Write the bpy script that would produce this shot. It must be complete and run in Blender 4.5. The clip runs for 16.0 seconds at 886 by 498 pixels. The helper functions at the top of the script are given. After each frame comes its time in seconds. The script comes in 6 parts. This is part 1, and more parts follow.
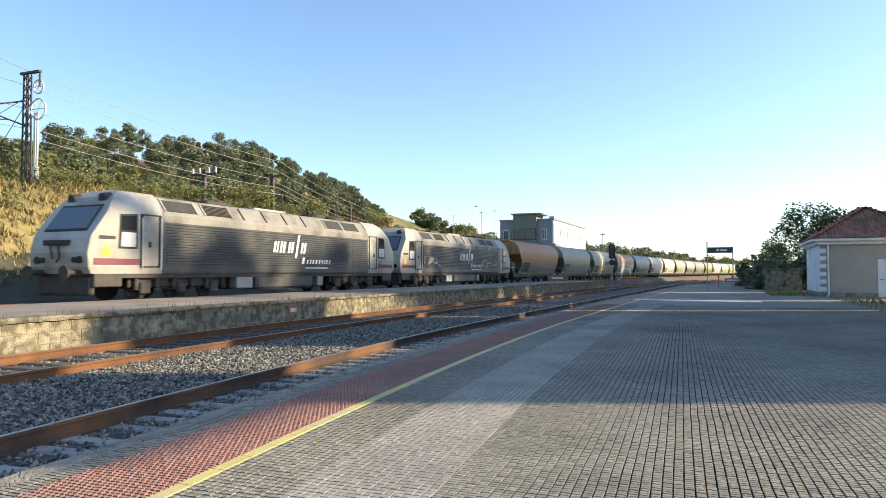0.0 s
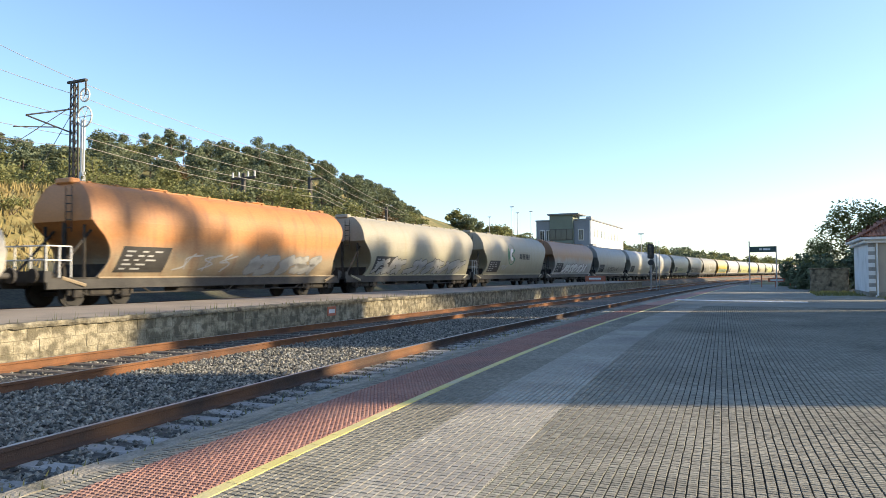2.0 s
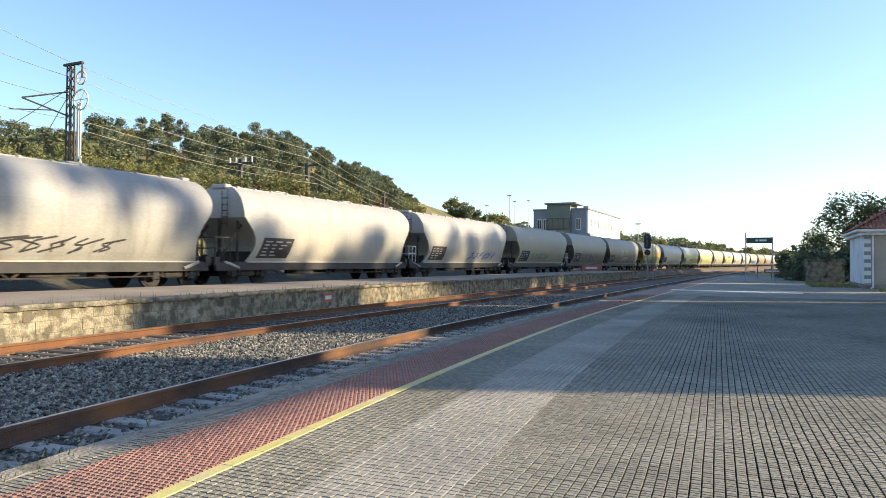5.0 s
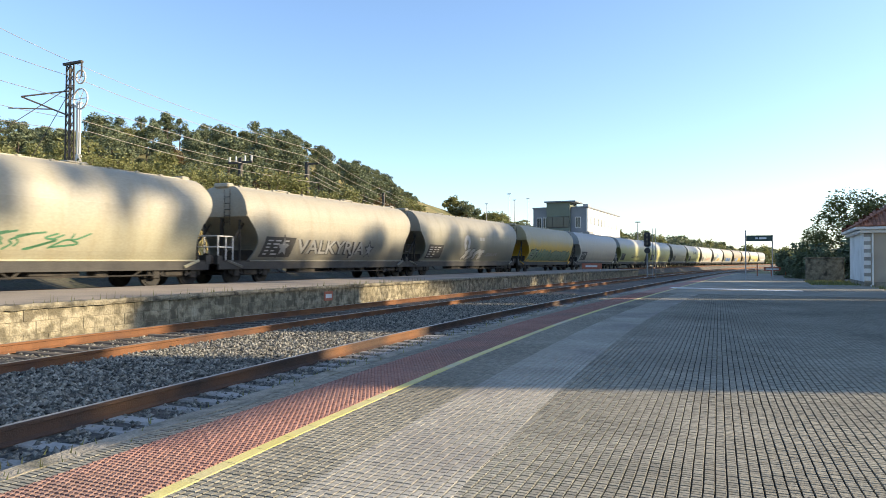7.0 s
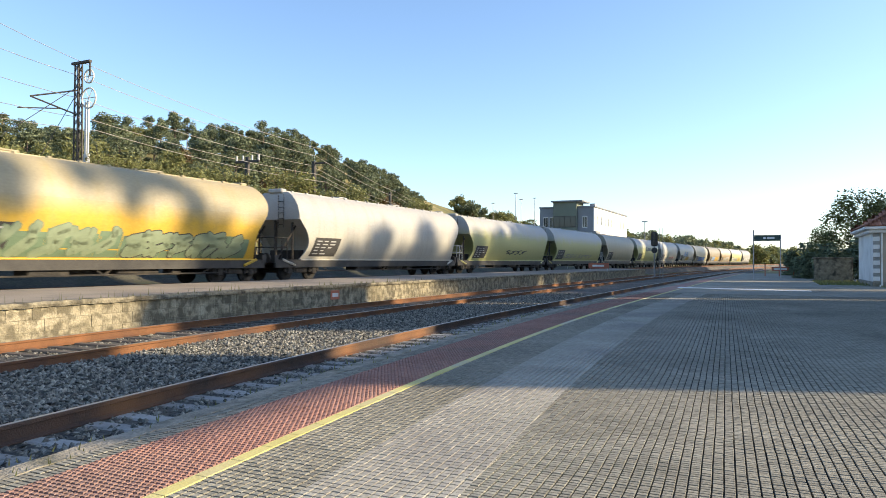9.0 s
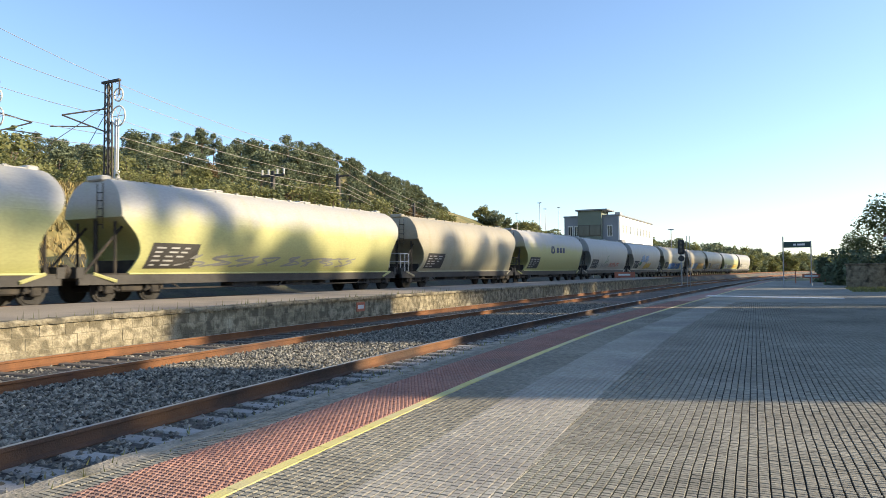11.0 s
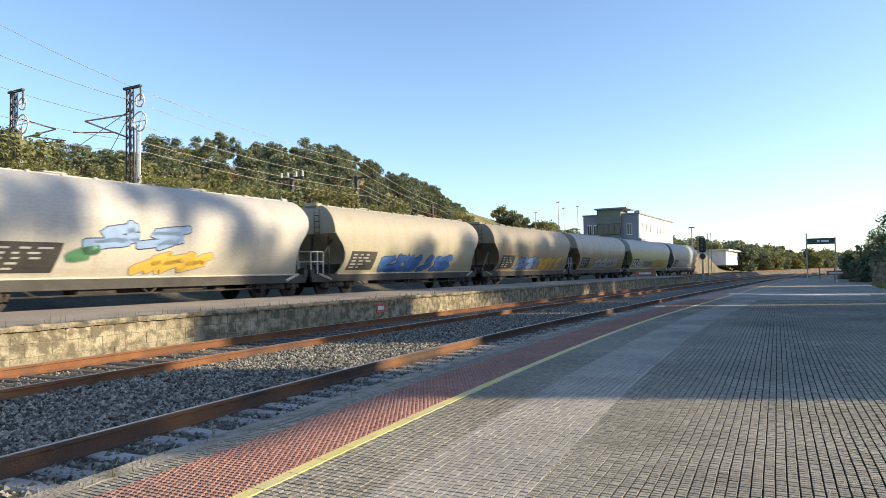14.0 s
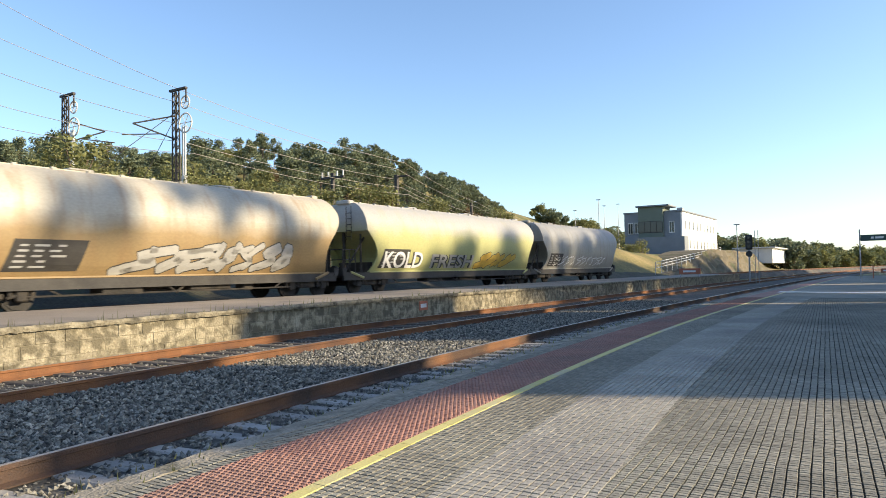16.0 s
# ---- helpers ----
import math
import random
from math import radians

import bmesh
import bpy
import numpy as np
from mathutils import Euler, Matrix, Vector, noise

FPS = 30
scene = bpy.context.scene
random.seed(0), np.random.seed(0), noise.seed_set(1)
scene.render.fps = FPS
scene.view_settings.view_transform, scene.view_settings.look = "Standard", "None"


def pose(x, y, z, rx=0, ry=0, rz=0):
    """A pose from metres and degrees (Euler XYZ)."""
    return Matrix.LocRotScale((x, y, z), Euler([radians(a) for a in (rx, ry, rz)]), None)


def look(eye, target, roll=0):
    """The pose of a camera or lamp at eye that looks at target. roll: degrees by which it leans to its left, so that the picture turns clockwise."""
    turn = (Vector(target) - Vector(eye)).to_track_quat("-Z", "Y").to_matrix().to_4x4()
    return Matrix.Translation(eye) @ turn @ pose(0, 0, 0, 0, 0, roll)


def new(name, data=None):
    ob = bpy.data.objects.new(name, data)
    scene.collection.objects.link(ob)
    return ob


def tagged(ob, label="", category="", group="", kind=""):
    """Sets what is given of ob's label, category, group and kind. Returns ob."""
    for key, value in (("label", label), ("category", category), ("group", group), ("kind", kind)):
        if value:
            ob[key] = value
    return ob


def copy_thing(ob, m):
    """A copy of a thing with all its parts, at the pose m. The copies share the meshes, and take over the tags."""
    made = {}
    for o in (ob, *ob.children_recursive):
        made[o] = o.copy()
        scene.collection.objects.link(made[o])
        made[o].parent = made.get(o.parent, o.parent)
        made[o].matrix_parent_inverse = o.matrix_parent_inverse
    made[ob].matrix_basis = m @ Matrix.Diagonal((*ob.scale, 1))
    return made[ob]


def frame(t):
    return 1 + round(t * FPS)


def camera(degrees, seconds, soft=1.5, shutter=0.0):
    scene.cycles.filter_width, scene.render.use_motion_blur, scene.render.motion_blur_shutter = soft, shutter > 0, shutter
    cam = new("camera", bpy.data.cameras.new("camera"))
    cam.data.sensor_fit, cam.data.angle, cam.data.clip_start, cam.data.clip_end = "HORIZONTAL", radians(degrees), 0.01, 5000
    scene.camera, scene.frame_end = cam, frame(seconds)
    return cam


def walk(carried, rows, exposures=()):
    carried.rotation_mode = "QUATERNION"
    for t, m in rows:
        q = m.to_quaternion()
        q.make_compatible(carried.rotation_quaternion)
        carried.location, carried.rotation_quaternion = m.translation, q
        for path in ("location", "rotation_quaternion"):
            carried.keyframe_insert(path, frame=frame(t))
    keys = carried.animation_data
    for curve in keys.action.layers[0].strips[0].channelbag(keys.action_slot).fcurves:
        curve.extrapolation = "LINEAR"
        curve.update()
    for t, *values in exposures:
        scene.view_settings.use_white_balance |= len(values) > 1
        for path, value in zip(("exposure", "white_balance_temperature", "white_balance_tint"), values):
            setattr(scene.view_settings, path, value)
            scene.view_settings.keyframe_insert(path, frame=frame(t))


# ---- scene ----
cam = camera(65.1, 16.0, soft=0.5, shutter=0.12)
EYE = (0.0, 0.0, 1.5)
# seconds, yaw, pitch, roll and small drift of a phone held on the platform
TURNS = [
    (0, 22.41, 1.98, -0.10, 0.050, 0.024, 0.024), (0.5, 24.11, 2.38, -0.16, 0.028, 0.021, 0.031), (1, 24.76, 2.16, -0.40, 0.028, 0.002, 0.022),
    (1.5, 25.02, 2.02, -0.87, 0.017, 0.027, 0.022), (2, 25.36, 2.09, -0.37, 0.015, 0.009, 0.023), (2.5, 25.85, 2.10, -0.34, 0.006, 0.020, 0.015),
    (3, 25.06, 2.13, 0.34, 0.011, 0.017, 0.019), (3.5, 25.15, 1.79, 0.38, 0.013, 0.020, 0.013), (4, 25.31, 1.46, 0.41, 0.013, 0.018, 0.008),
    (6.5, 24.74, 0.95, -0.02, 0.009, 0.004, -0.007), (7, 25.09, 0.99, 0.10, 0.002, 0.003, -0.008), (7.5, 25.40, 0.99, 0.18, 0.002, -0.002, -0.004),
    (8, 25.20, 1.15, 0.00, -0.000, -0.000, 0.000), (8.5, 25.30, 0.97, -0.11, 0.005, -0.014, -0.015), (9, 25.62, 0.94, 0.20, -0.010, 0.010, -0.018),
    (11.5, 28.01, 2.24, -0.64, -0.025, -0.004, -0.010), (12, 28.25, 2.52, -0.59, -0.030, -0.007, -0.013), (12.5, 28.45, 2.42, -0.37, -0.028, -0.016, -0.022),
    (13, 28.72, 1.92, -0.35, -0.033, -0.025, -0.023), (13.5, 28.92, 1.86, -0.54, -0.040, -0.012, -0.020), (14, 29.14, 1.90, -1.01, -0.041, -0.020, -0.017),
    (14.5, 29.65, 2.01, -1.01, -0.053, 0.001, -0.029), (15, 29.73, 2.03, 0.41, -0.066, -0.010, -0.039), (15.5, 30.03, 1.85, -0.34, -0.157, -0.027, -0.047),
    (16, 32.28, 1.87, -1.12, -0.267, 0.026, -0.064)]
walk(cam, [(t, pose(EYE[0] + dx, EYE[1] + dy, EYE[2] + dz, 90 + p, 0, y) @ pose(0, 0, 0, 0, 0, r)) for t, y, p, r, dx, dy, dz in TURNS], exposures=((0.0, 1.15), (9.2, 1.13), (11.3, 1.05), (16.0, 1.0)))

# ---- light ----
SUN_AZ, SUN_EL = 22.0, 22.0          # degrees from +x towards +y, and above the horizon
world = bpy.data.worlds.new("sky")
scene.world = world
world.use_nodes = True
wn = world.node_tree
sky = wn.nodes.new("ShaderNodeTexSky")
sky.sky_type, sky.sun_disc = "NISHITA", False
sky.sun_elevation, sky.sun_rotation = radians(SUN_EL), radians(90 - SUN_AZ)
sky.dust_density, sky.air_density, sky.ozone_density = 0.7, 0.9, 2.7
wn.links.new(sky.outputs[0], wn.nodes["Background"].inputs[0])
wn.nodes["Background"].inputs[1].default_value = 0.138
sun_data = bpy.data.lights.new("sun", "SUN")
sun_data.energy, sun_data.angle, sun_data.color = 4.4, radians(1.3), (1.0, 0.81, 0.54)
sun = new("sun", sun_data)
_d = Vector((math.cos(radians(SUN_AZ)) * math.cos(radians(SUN_EL)), math.sin(radians(SUN_AZ)) * math.cos(radians(SUN_EL)), math.sin(radians(SUN_EL))))
sun.matrix_world = look(_d * 200, (0, 0, 0))


# ---- materials ----
def mat(name, colors, scale=3.0, fine=40.0, rough=0.8, metal=0.0, bump=0.2, stains=None, stain_scale=0.6, island=0.0, rand=0.0, transl=0.0, world=False):
    """Two scales of noise over a ramp of colours, with stains of a second colour on top."""
    m = bpy.data.materials.new(name)
    m.use_nodes = True
    n, l = m.node_tree.nodes, m.node_tree.links
    b = n["Principled BSDF"]
    place = n.new("ShaderNodeNewGeometry").outputs["Position"] if world else n.new("ShaderNodeTexCoord").outputs["Object"]
    big, small = n.new("ShaderNodeTexNoise"), n.new("ShaderNodeTexNoise")
    big.inputs["Scale"].default_value, small.inputs["Scale"].default_value = scale, fine
    big.inputs["Detail"].default_value, small.inputs["Detail"].default_value = 5, 4
    for q in (big, small):
        l.new(place, q.inputs["Vector"])
    mix = n.new("ShaderNodeMath")
    mix.operation = "MULTIPLY_ADD"
    l.new(small.outputs["Fac"], mix.inputs[0])
    mix.inputs[1].default_value = 0.45
    half = n.new("ShaderNodeMath")
    half.operation = "MULTIPLY"
    half.inputs[1].default_value = 0.6
    l.new(big.outputs["Fac"], half.inputs[0])
    l.new(half.outputs[0], mix.inputs[2])
    ramp = n.new("ShaderNodeValToRGB")
    e = ramp.color_ramp.elements
    e[0].position, e[1].position = 0.36, 0.68
    e[0].color, e[1].color = (*colors[0], 1), (*colors[-1], 1)
    for i, c in enumerate(colors[1:-1]):
        q = e.new(0.36 + 0.32 * (i + 1) / (len(colors) - 1))
        q.color = (*c, 1)
    l.new(mix.outputs[0], ramp.inputs[0])
    out = ramp.outputs[0]
    if stains:
        sn, sr, mx = n.new("ShaderNodeTexNoise"), n.new("ShaderNodeValToRGB"), n.new("ShaderNodeMixRGB")
        sn.inputs["Scale"].default_value, sn.inputs["Detail"].default_value = stain_scale, 8
        l.new(place, sn.inputs["Vector"])
        sr.color_ramp.elements[0].position, sr.color_ramp.elements[1].position = (0.44, 0.58) if world else (0.48, 0.68)
        l.new(sn.outputs["Fac"], sr.inputs[0])
        l.new(sr.outputs[0], mx.inputs[0])
        l.new(out, mx.inputs[1])
        mx.inputs[2].default_value = (*stains, 1)
        out = mx.outputs[0]
    if island or rand:
        hsv = n.new("ShaderNodeHueSaturation")
        src = n.new("ShaderNodeNewGeometry").outputs["Random Per Island"] if island else n.new("ShaderNodeObjectInfo").outputs["Random"]
        ma = n.new("ShaderNodeMath")
        ma.operation = "MULTIPLY_ADD"
        amount = island or rand
        ma.inputs[1].default_value, ma.inputs[2].default_value = 2 * amount, 1 - amount
        l.new(src, ma.inputs[0])
        l.new(ma.outputs[0], hsv.inputs["Value"])
        l.new(out, hsv.inputs["Color"])
        out = hsv.outputs[0]
    l.new(out, b.inputs["Base Color"])
    b.inputs["Roughness"].default_value, b.inputs["Metallic"].default_value = rough, metal
    if bump:
        bp = n.new("ShaderNodeBump")
        bp.inputs["Strength"].default_value, bp.inputs["Distance"].default_value = bump, 0.03
        l.new(small.outputs["Fac"], bp.inputs["Height"])
        l.new(bp.outputs[0], b.inputs["Normal"])
    if transl:
        t, ms = n.new("ShaderNodeBsdfTranslucent"), n.new("ShaderNodeMixShader")
        l.new(out, t.inputs[0])
        ms.inputs[0].default_value = transl
        l.new(b.outputs[0], ms.inputs[1])
        l.new(t.outputs[0], ms.inputs[2])
        l.new(ms.outputs[0], n["Material Output"].inputs[0])
    return m


def glassy(name, color):
    m = bpy.data.materials.new(name)
    m.use_nodes = True
    b = m.node_tree.nodes["Principled BSDF"]
    b.inputs["Base Color"].default_value, b.inputs["Roughness"].default_value = (*color, 1), 0.08
    return m


M_PAVER = mat("grey concrete paver", [(0.165, 0.155, 0.122), (0.235, 0.222, 0.178), (0.31, 0.293, 0.237)], 0.7, 30, 0.85, bump=0.3, stains=(0.155, 0.145, 0.115), stain_scale=0.35, island=0.2)
M_PALE = mat("pale concrete paver", [(0.25, 0.235, 0.195), (0.325, 0.307, 0.258), (0.40, 0.378, 0.32)], 0.9, 30, 0.85, bump=0.3, stains=(0.24, 0.225, 0.20), stain_scale=0.5, island=0.1)
M_PAVERONE = mat("single grey concrete paver", [(0.165, 0.155, 0.122), (0.235, 0.222, 0.178), (0.31, 0.293, 0.237)], 0.7, 30, 0.85, bump=0.3, stains=(0.155, 0.145, 0.115), stain_scale=0.35, rand=0.2, world=True)
M_JOINT = mat("dark dirty joint", [(0.018, 0.017, 0.013), (0.045, 0.042, 0.03)], 2, 60, 0.95)
M_RED = mat("red tactile tile", [(0.25, 0.125, 0.098), (0.34, 0.185, 0.145)], 1.0, 40, 0.8, bump=0.3, stains=(0.22, 0.14, 0.115), island=0.12)
M_YELLOW = mat("worn yellow paint", [(0.48, 0.42, 0.12), (0.62, 0.55, 0.22)], 1.2, 50, 0.7, stains=(0.45, 0.40, 0.28), stain_scale=0.8)
M_KERB = mat("weathered kerb concrete", [(0.17, 0.155, 0.12), (0.38, 0.345, 0.28)], 3.5, 30, 0.92, bump=0.9, stains=(0.12, 0.115, 0.08), stain_scale=2.5)
M_ASPHALT = mat("pale platform asphalt", [(0.20, 0.17, 0.14), (0.30, 0.26, 0.21)], 0.4, 30, 0.9, bump=0.4, stains=(0.17, 0.15, 0.13))
# Near-black tones put the shade in the gaps between stones into the bed.
M_SHADEBED = mat("ballast bed", [(0.015, 0.015, 0.014), (0.05, 0.048, 0.042), (0.13, 0.125, 0.11)], 6, 22, 0.9, bump=1.0, stains=(0.12, 0.10, 0.08), stain_scale=0.3)
# Dark earth colour that stands in for shade behind and under the train.
M_BANKSHADE = mat("earth darkened for the train's shade", [(0.022, 0.022, 0.016), (0.05, 0.048, 0.034), (0.085, 0.08, 0.055)], 0.6, 8, 0.95, bump=1.0, stains=(0.045, 0.055, 0.025), stain_scale=0.5)
M_STONE = mat("ballast stone", [(0.085, 0.084, 0.072), (0.24, 0.23, 0.195)], 8, 40, 0.85, bump=0.4, island=0.75)
M_RAIL = mat("rusty rail side", [(0.115, 0.052, 0.022), (0.215, 0.092, 0.036)], 2.5, 60, 0.85, bump=0.4, stains=(0.08, 0.04, 0.025))
# Near rail: rust darkened in the colour to stand in for shade.
M_RAILSHADE = mat("rusty rail side darkened for shade", [(0.035, 0.024, 0.019), (0.085, 0.046, 0.028)], 2.5, 60, 0.75, bump=0.4, stains=(0.20, 0.09, 0.035))
M_RAILTOP = mat("worn rail head", [(0.34, 0.31, 0.29), (0.48, 0.45, 0.43)], 3, 80, 0.32, metal=0.9, bump=0.05)
M_SLEEPER = mat("grey concrete sleeper", [(0.24, 0.23, 0.21), (0.36, 0.345, 0.32)], 3, 40, 0.9, bump=0.4, rand=0.15, world=True)
M_WOOD = mat("dark wooden sleeper", [(0.06, 0.05, 0.04), (0.12, 0.10, 0.08)], 4, 50, 0.9, bump=0.6, rand=0.2, world=True)
M_BLOCK = mat("stained wall block", [(0.15, 0.13, 0.085), (0.27, 0.24, 0.165), (0.38, 0.34, 0.25)], 1.6, 22, 0.92, bump=1.0, stains=(0.12, 0.105, 0.07), stain_scale=4.0, rand=0.16, world=True)
M_MORTAR = mat("dark wall mortar", [(0.15, 0.135, 0.095), (0.25, 0.225, 0.16)], 2, 30, 0.95, bump=0.6)
M_COPING = mat("broken coping concrete", [(0.11, 0.097, 0.068), (0.29, 0.26, 0.185)], 3.5, 16, 0.92, bump=1.0, stains=(0.045, 0.04, 0.028), stain_scale=2.6)
M_GRASS = mat("dry grass slope", [(0.10, 0.095, 0.035), (0.20, 0.165, 0.06), (0.32, 0.25, 0.11)], 0.15, 2.5, 0.95, bump=0.6, stains=(0.08, 0.10, 0.03), stain_scale=0.1)
M_STRAW = mat("dry straw grass", [(0.20, 0.16, 0.06), (0.36, 0.28, 0.12)], 0.3, 5, 0.9, bump=0, island=0.35, transl=0.25)
M_LEAF = mat("pine foliage", [(0.092, 0.118, 0.066), (0.195, 0.222, 0.125)], 0.4, 6, 0.8, bump=0, island=0.35, transl=0.28)
M_LEAF2 = mat("broadleaf foliage", [(0.13, 0.145, 0.05), (0.27, 0.265, 0.10)], 0.4, 6, 0.8, bump=0, island=0.35, transl=0.3)
M_LEAF3 = mat("browned foliage", [(0.09, 0.06, 0.025), (0.15, 0.10, 0.04)], 0.4, 6, 0.8, bump=0, island=0.3, transl=0.2)
M_BARK = mat("pine bark", [(0.09, 0.06, 0.045), (0.20, 0.15, 0.115)], 3, 20, 0.95, bump=0.8)
M_ROCK = mat("cut rock", [(0.085, 0.075, 0.05), (0.20, 0.165, 0.105)], 0.5, 3, 0.95, bump=1.0, stains=(0.06, 0.068, 0.03), stain_scale=0.25)
M_STEEL = mat("galvanised steel", [(0.26, 0.27, 0.28), (0.42, 0.43, 0.44)], 2, 40, 0.5, metal=0.5, bump=0.1)
M_DARK = mat("dark steel", [(0.035, 0.032, 0.03), (0.075, 0.068, 0.06)], 3, 30, 0.75, bump=0.3)
M_WIRE = mat("bright copper wire", [(0.42, 0.38, 0.33), (0.55, 0.5, 0.44)], 2, 30, 0.5, metal=0.3, bump=0)
# Undergear and wheel colours are darkened to carry the shade under the wagons.
M_UNDER = mat("dusty undergear steel darkened for shade", [(0.014, 0.013, 0.012), (0.036, 0.032, 0.027)], 3, 25, 0.85, bump=0.4, stains=(0.06, 0.05, 0.038), stain_scale=2)
M_WHEEL = mat("wheel steel blackened for shade", [(0.008, 0.008, 0.008), (0.022, 0.02, 0.018)], 3, 25, 0.7, bump=0.2)
M_WHITEW = mat("white render", [(0.62, 0.62, 0.60), (0.78, 0.78, 0.75)], 0.5, 20, 0.9, bump=0.15)
# Grey blue puts the office front's shade into its colour.
M_SHADEDW = mat("facade with shade painted in grey blue", [(0.20, 0.22, 0.24), (0.27, 0.29, 0.31)], 0.4, 20, 0.9, bump=0.15)
M_GREENW = mat("green facade panel", [(0.15, 0.18, 0.14), (0.20, 0.23, 0.18)], 0.5, 20, 0.8, bump=0.1)
M_HUT = mat("tan hut render", [(0.36, 0.31, 0.25), (0.44, 0.385, 0.31)], 0.8, 60, 0.92, bump=0.3, stains=(0.31, 0.275, 0.225))
M_TRIM = mat("white painted trim", [(0.66, 0.65, 0.62), (0.80, 0.79, 0.76)], 1, 40, 0.8, bump=0.15, stains=(0.52, 0.50, 0.46))
M_TILE = mat("terracotta roof tile", [(0.30, 0.12, 0.07), (0.42, 0.19, 0.12)], 1.5, 30, 0.85, bump=0.4, stains=(0.17, 0.10, 0.07), island=0.25)
M_GLASS = glassy("dark window glass", (0.02, 0.025, 0.03))
# Lighter grey blue stands in for sky reflected in the windscreens.
M_SCREEN = glassy("windscreen with painted sky tint", (0.10, 0.125, 0.15))
M_SIGN = mat("dark green sign board", [(0.02, 0.05, 0.045), (0.03, 0.07, 0.06)], 2, 40, 0.5, bump=0)
M_WHITE = mat("white lettering", [(0.7, 0.7, 0.68), (0.82, 0.82, 0.8)], 3, 40, 0.6, bump=0)
M_BLACK = mat("black panel paint", [(0.022, 0.021, 0.02), (0.05, 0.047, 0.042)], 2, 30, 0.7, bump=0.05)
M_REDP = mat("faded red panel", [(0.38, 0.11, 0.06), (0.48, 0.17, 0.10)], 2, 40, 0.7, bump=0.1)
M_WARNROOF = mat("dull yellow sheet roof", [(0.36, 0.32, 0.03), (0.46, 0.40, 0.06)], 1.5, 30, 0.6, bump=0.1)
M_RAILING = mat("pale metal railing", [(0.50, 0.50, 0.48), (0.62, 0.62, 0.6)], 2, 40, 0.5, bump=0)


# ---- building blocks ----
def add_mesh(name, verts, faces, material, parent=None, smooth=False, label=""):
    me = bpy.data.meshes.new(name)
    me.from_pydata([tuple(v) for v in verts], [], [tuple(f) for f in faces])
    for q in (material if isinstance(material, (list, tuple)) else [material]):
        me.materials.append(q)
    if smooth:
        me.polygons.foreach_set("use_smooth", [True] * len(me.polygons))
    me.update()
    ob = new(name, me)
    if parent:
        ob.parent = parent
    if label:
        ob["label"] = label
    return ob


def part(name, bm, material, parent=None, label="", smooth=False):
    me = bpy.data.meshes.new(name)
    bm.to_mesh(me)
    bm.free()
    me.materials.append(material)
    if smooth:
        me.polygons.foreach_set("use_smooth", [True] * len(me.polygons))
    ob = new(name, me)
    if parent:
        ob.parent = parent
    if label:
        ob["label"] = label
    return ob


def empty(name, m=None, **tags):
    ob = new(name)
    if m is not None:
        ob.matrix_basis = m
    return tagged(ob, **tags)


def box(bm, x0, x1, y0, y1, z0, z1, bevel=0.0, m=None):
    """A box with chamfered edges."""
    mm = Matrix.LocRotScale(((x0 + x1) / 2, (y0 + y1) / 2, (z0 + z1) / 2), None, (abs(x1 - x0), abs(y1 - y0), abs(z1 - z0)))
    r = bmesh.ops.create_cube(bm, size=1, matrix=(m @ mm) if m is not None else mm)
    if bevel:
        edges = {e for v in r["verts"] for e in v.link_edges}
        bmesh.ops.bevel(bm, geom=list(edges), offset=bevel, segments=1, affect="EDGES", profile=0.5)
    return bm


def rod(bm, a, b, r0, r1=None, seg=8):
    a, b = Vector(a), Vector(b)
    d = b - a
    m = Matrix.Translation((a + b) / 2) @ d.to_track_quat("Z", "Y").to_matrix().to_4x4()
    bmesh.ops.create_cone(bm, cap_ends=True, segments=seg, radius1=r0, radius2=r0 if r1 is None else r1, depth=d.length, matrix=m)
    return bm


def boxes(*rows, bevel=0.0):
    bm = bmesh.new()
    for r in rows:
        box(bm, *r, bevel=bevel)
    return bm


def rods(*rows, seg=8):
    bm = bmesh.new()
    for r in rows:
        rod(bm, *r, seg=seg)
    return bm


# ---- plan ----
BEND, STRAIGHT = 0.00546, 24.0
RAIL_A, RAIL_B, RAIL_C = -7.71, -11.47, -13.84
YELLOW, EDGE, WALL = -4.70, -6.15, -14.75
FAR_Z, FAR_RAIL, TRAIN_X, TRAIN_R = 0.55, 0.50, -21.6, 2050.0


def off(s):
    """How far the platform and its tracks swing to the right of the straight, near the camera."""
    if s >= STRAIGHT:
        return (s - STRAIGHT) ** 2 / (2 * TRAIN_R)
    if s > -6:
        return BEND / 2 * (STRAIGHT - s) ** 2
    return BEND / 2 * (STRAIGHT + 6) ** 2 - BEND * (STRAIGHT + 6) * (s + 6)


def stations(s0, s1, near=1.0, far=8.0):
    out, s = [], s0
    while s < s1:
        out.append(s)
        s += near if s < 40 else far
    return out + [s1]


def swept(name, profile, s0, s1, material, parent=None, closed=True, wob=0.0, smooth=False, near=1.0):
    """A cross-section of (x, z) carried along the platform's line."""
    st = stations(s0, s1, near)
    k, verts, faces = len(profile), [], []
    rnd = random.Random(len(profile) * 7 + int(s1))
    for s in st:
        o = off(s)
        verts += [(x + o + rnd.uniform(-wob, wob), s, z + rnd.uniform(-wob, wob)) for x, z in profile]
    for i in range(len(st) - 1):
        for j in range(k if closed else k - 1):
            a, b = i * k + j, i * k + (j + 1) % k
            faces.append((a, b, b + k, a + k))
    if closed:
        faces += [tuple(range(k)), tuple(range((len(st) - 1) * k, len(st) * k))[::-1]]
    return add_mesh(name, verts, faces, material, parent, smooth)


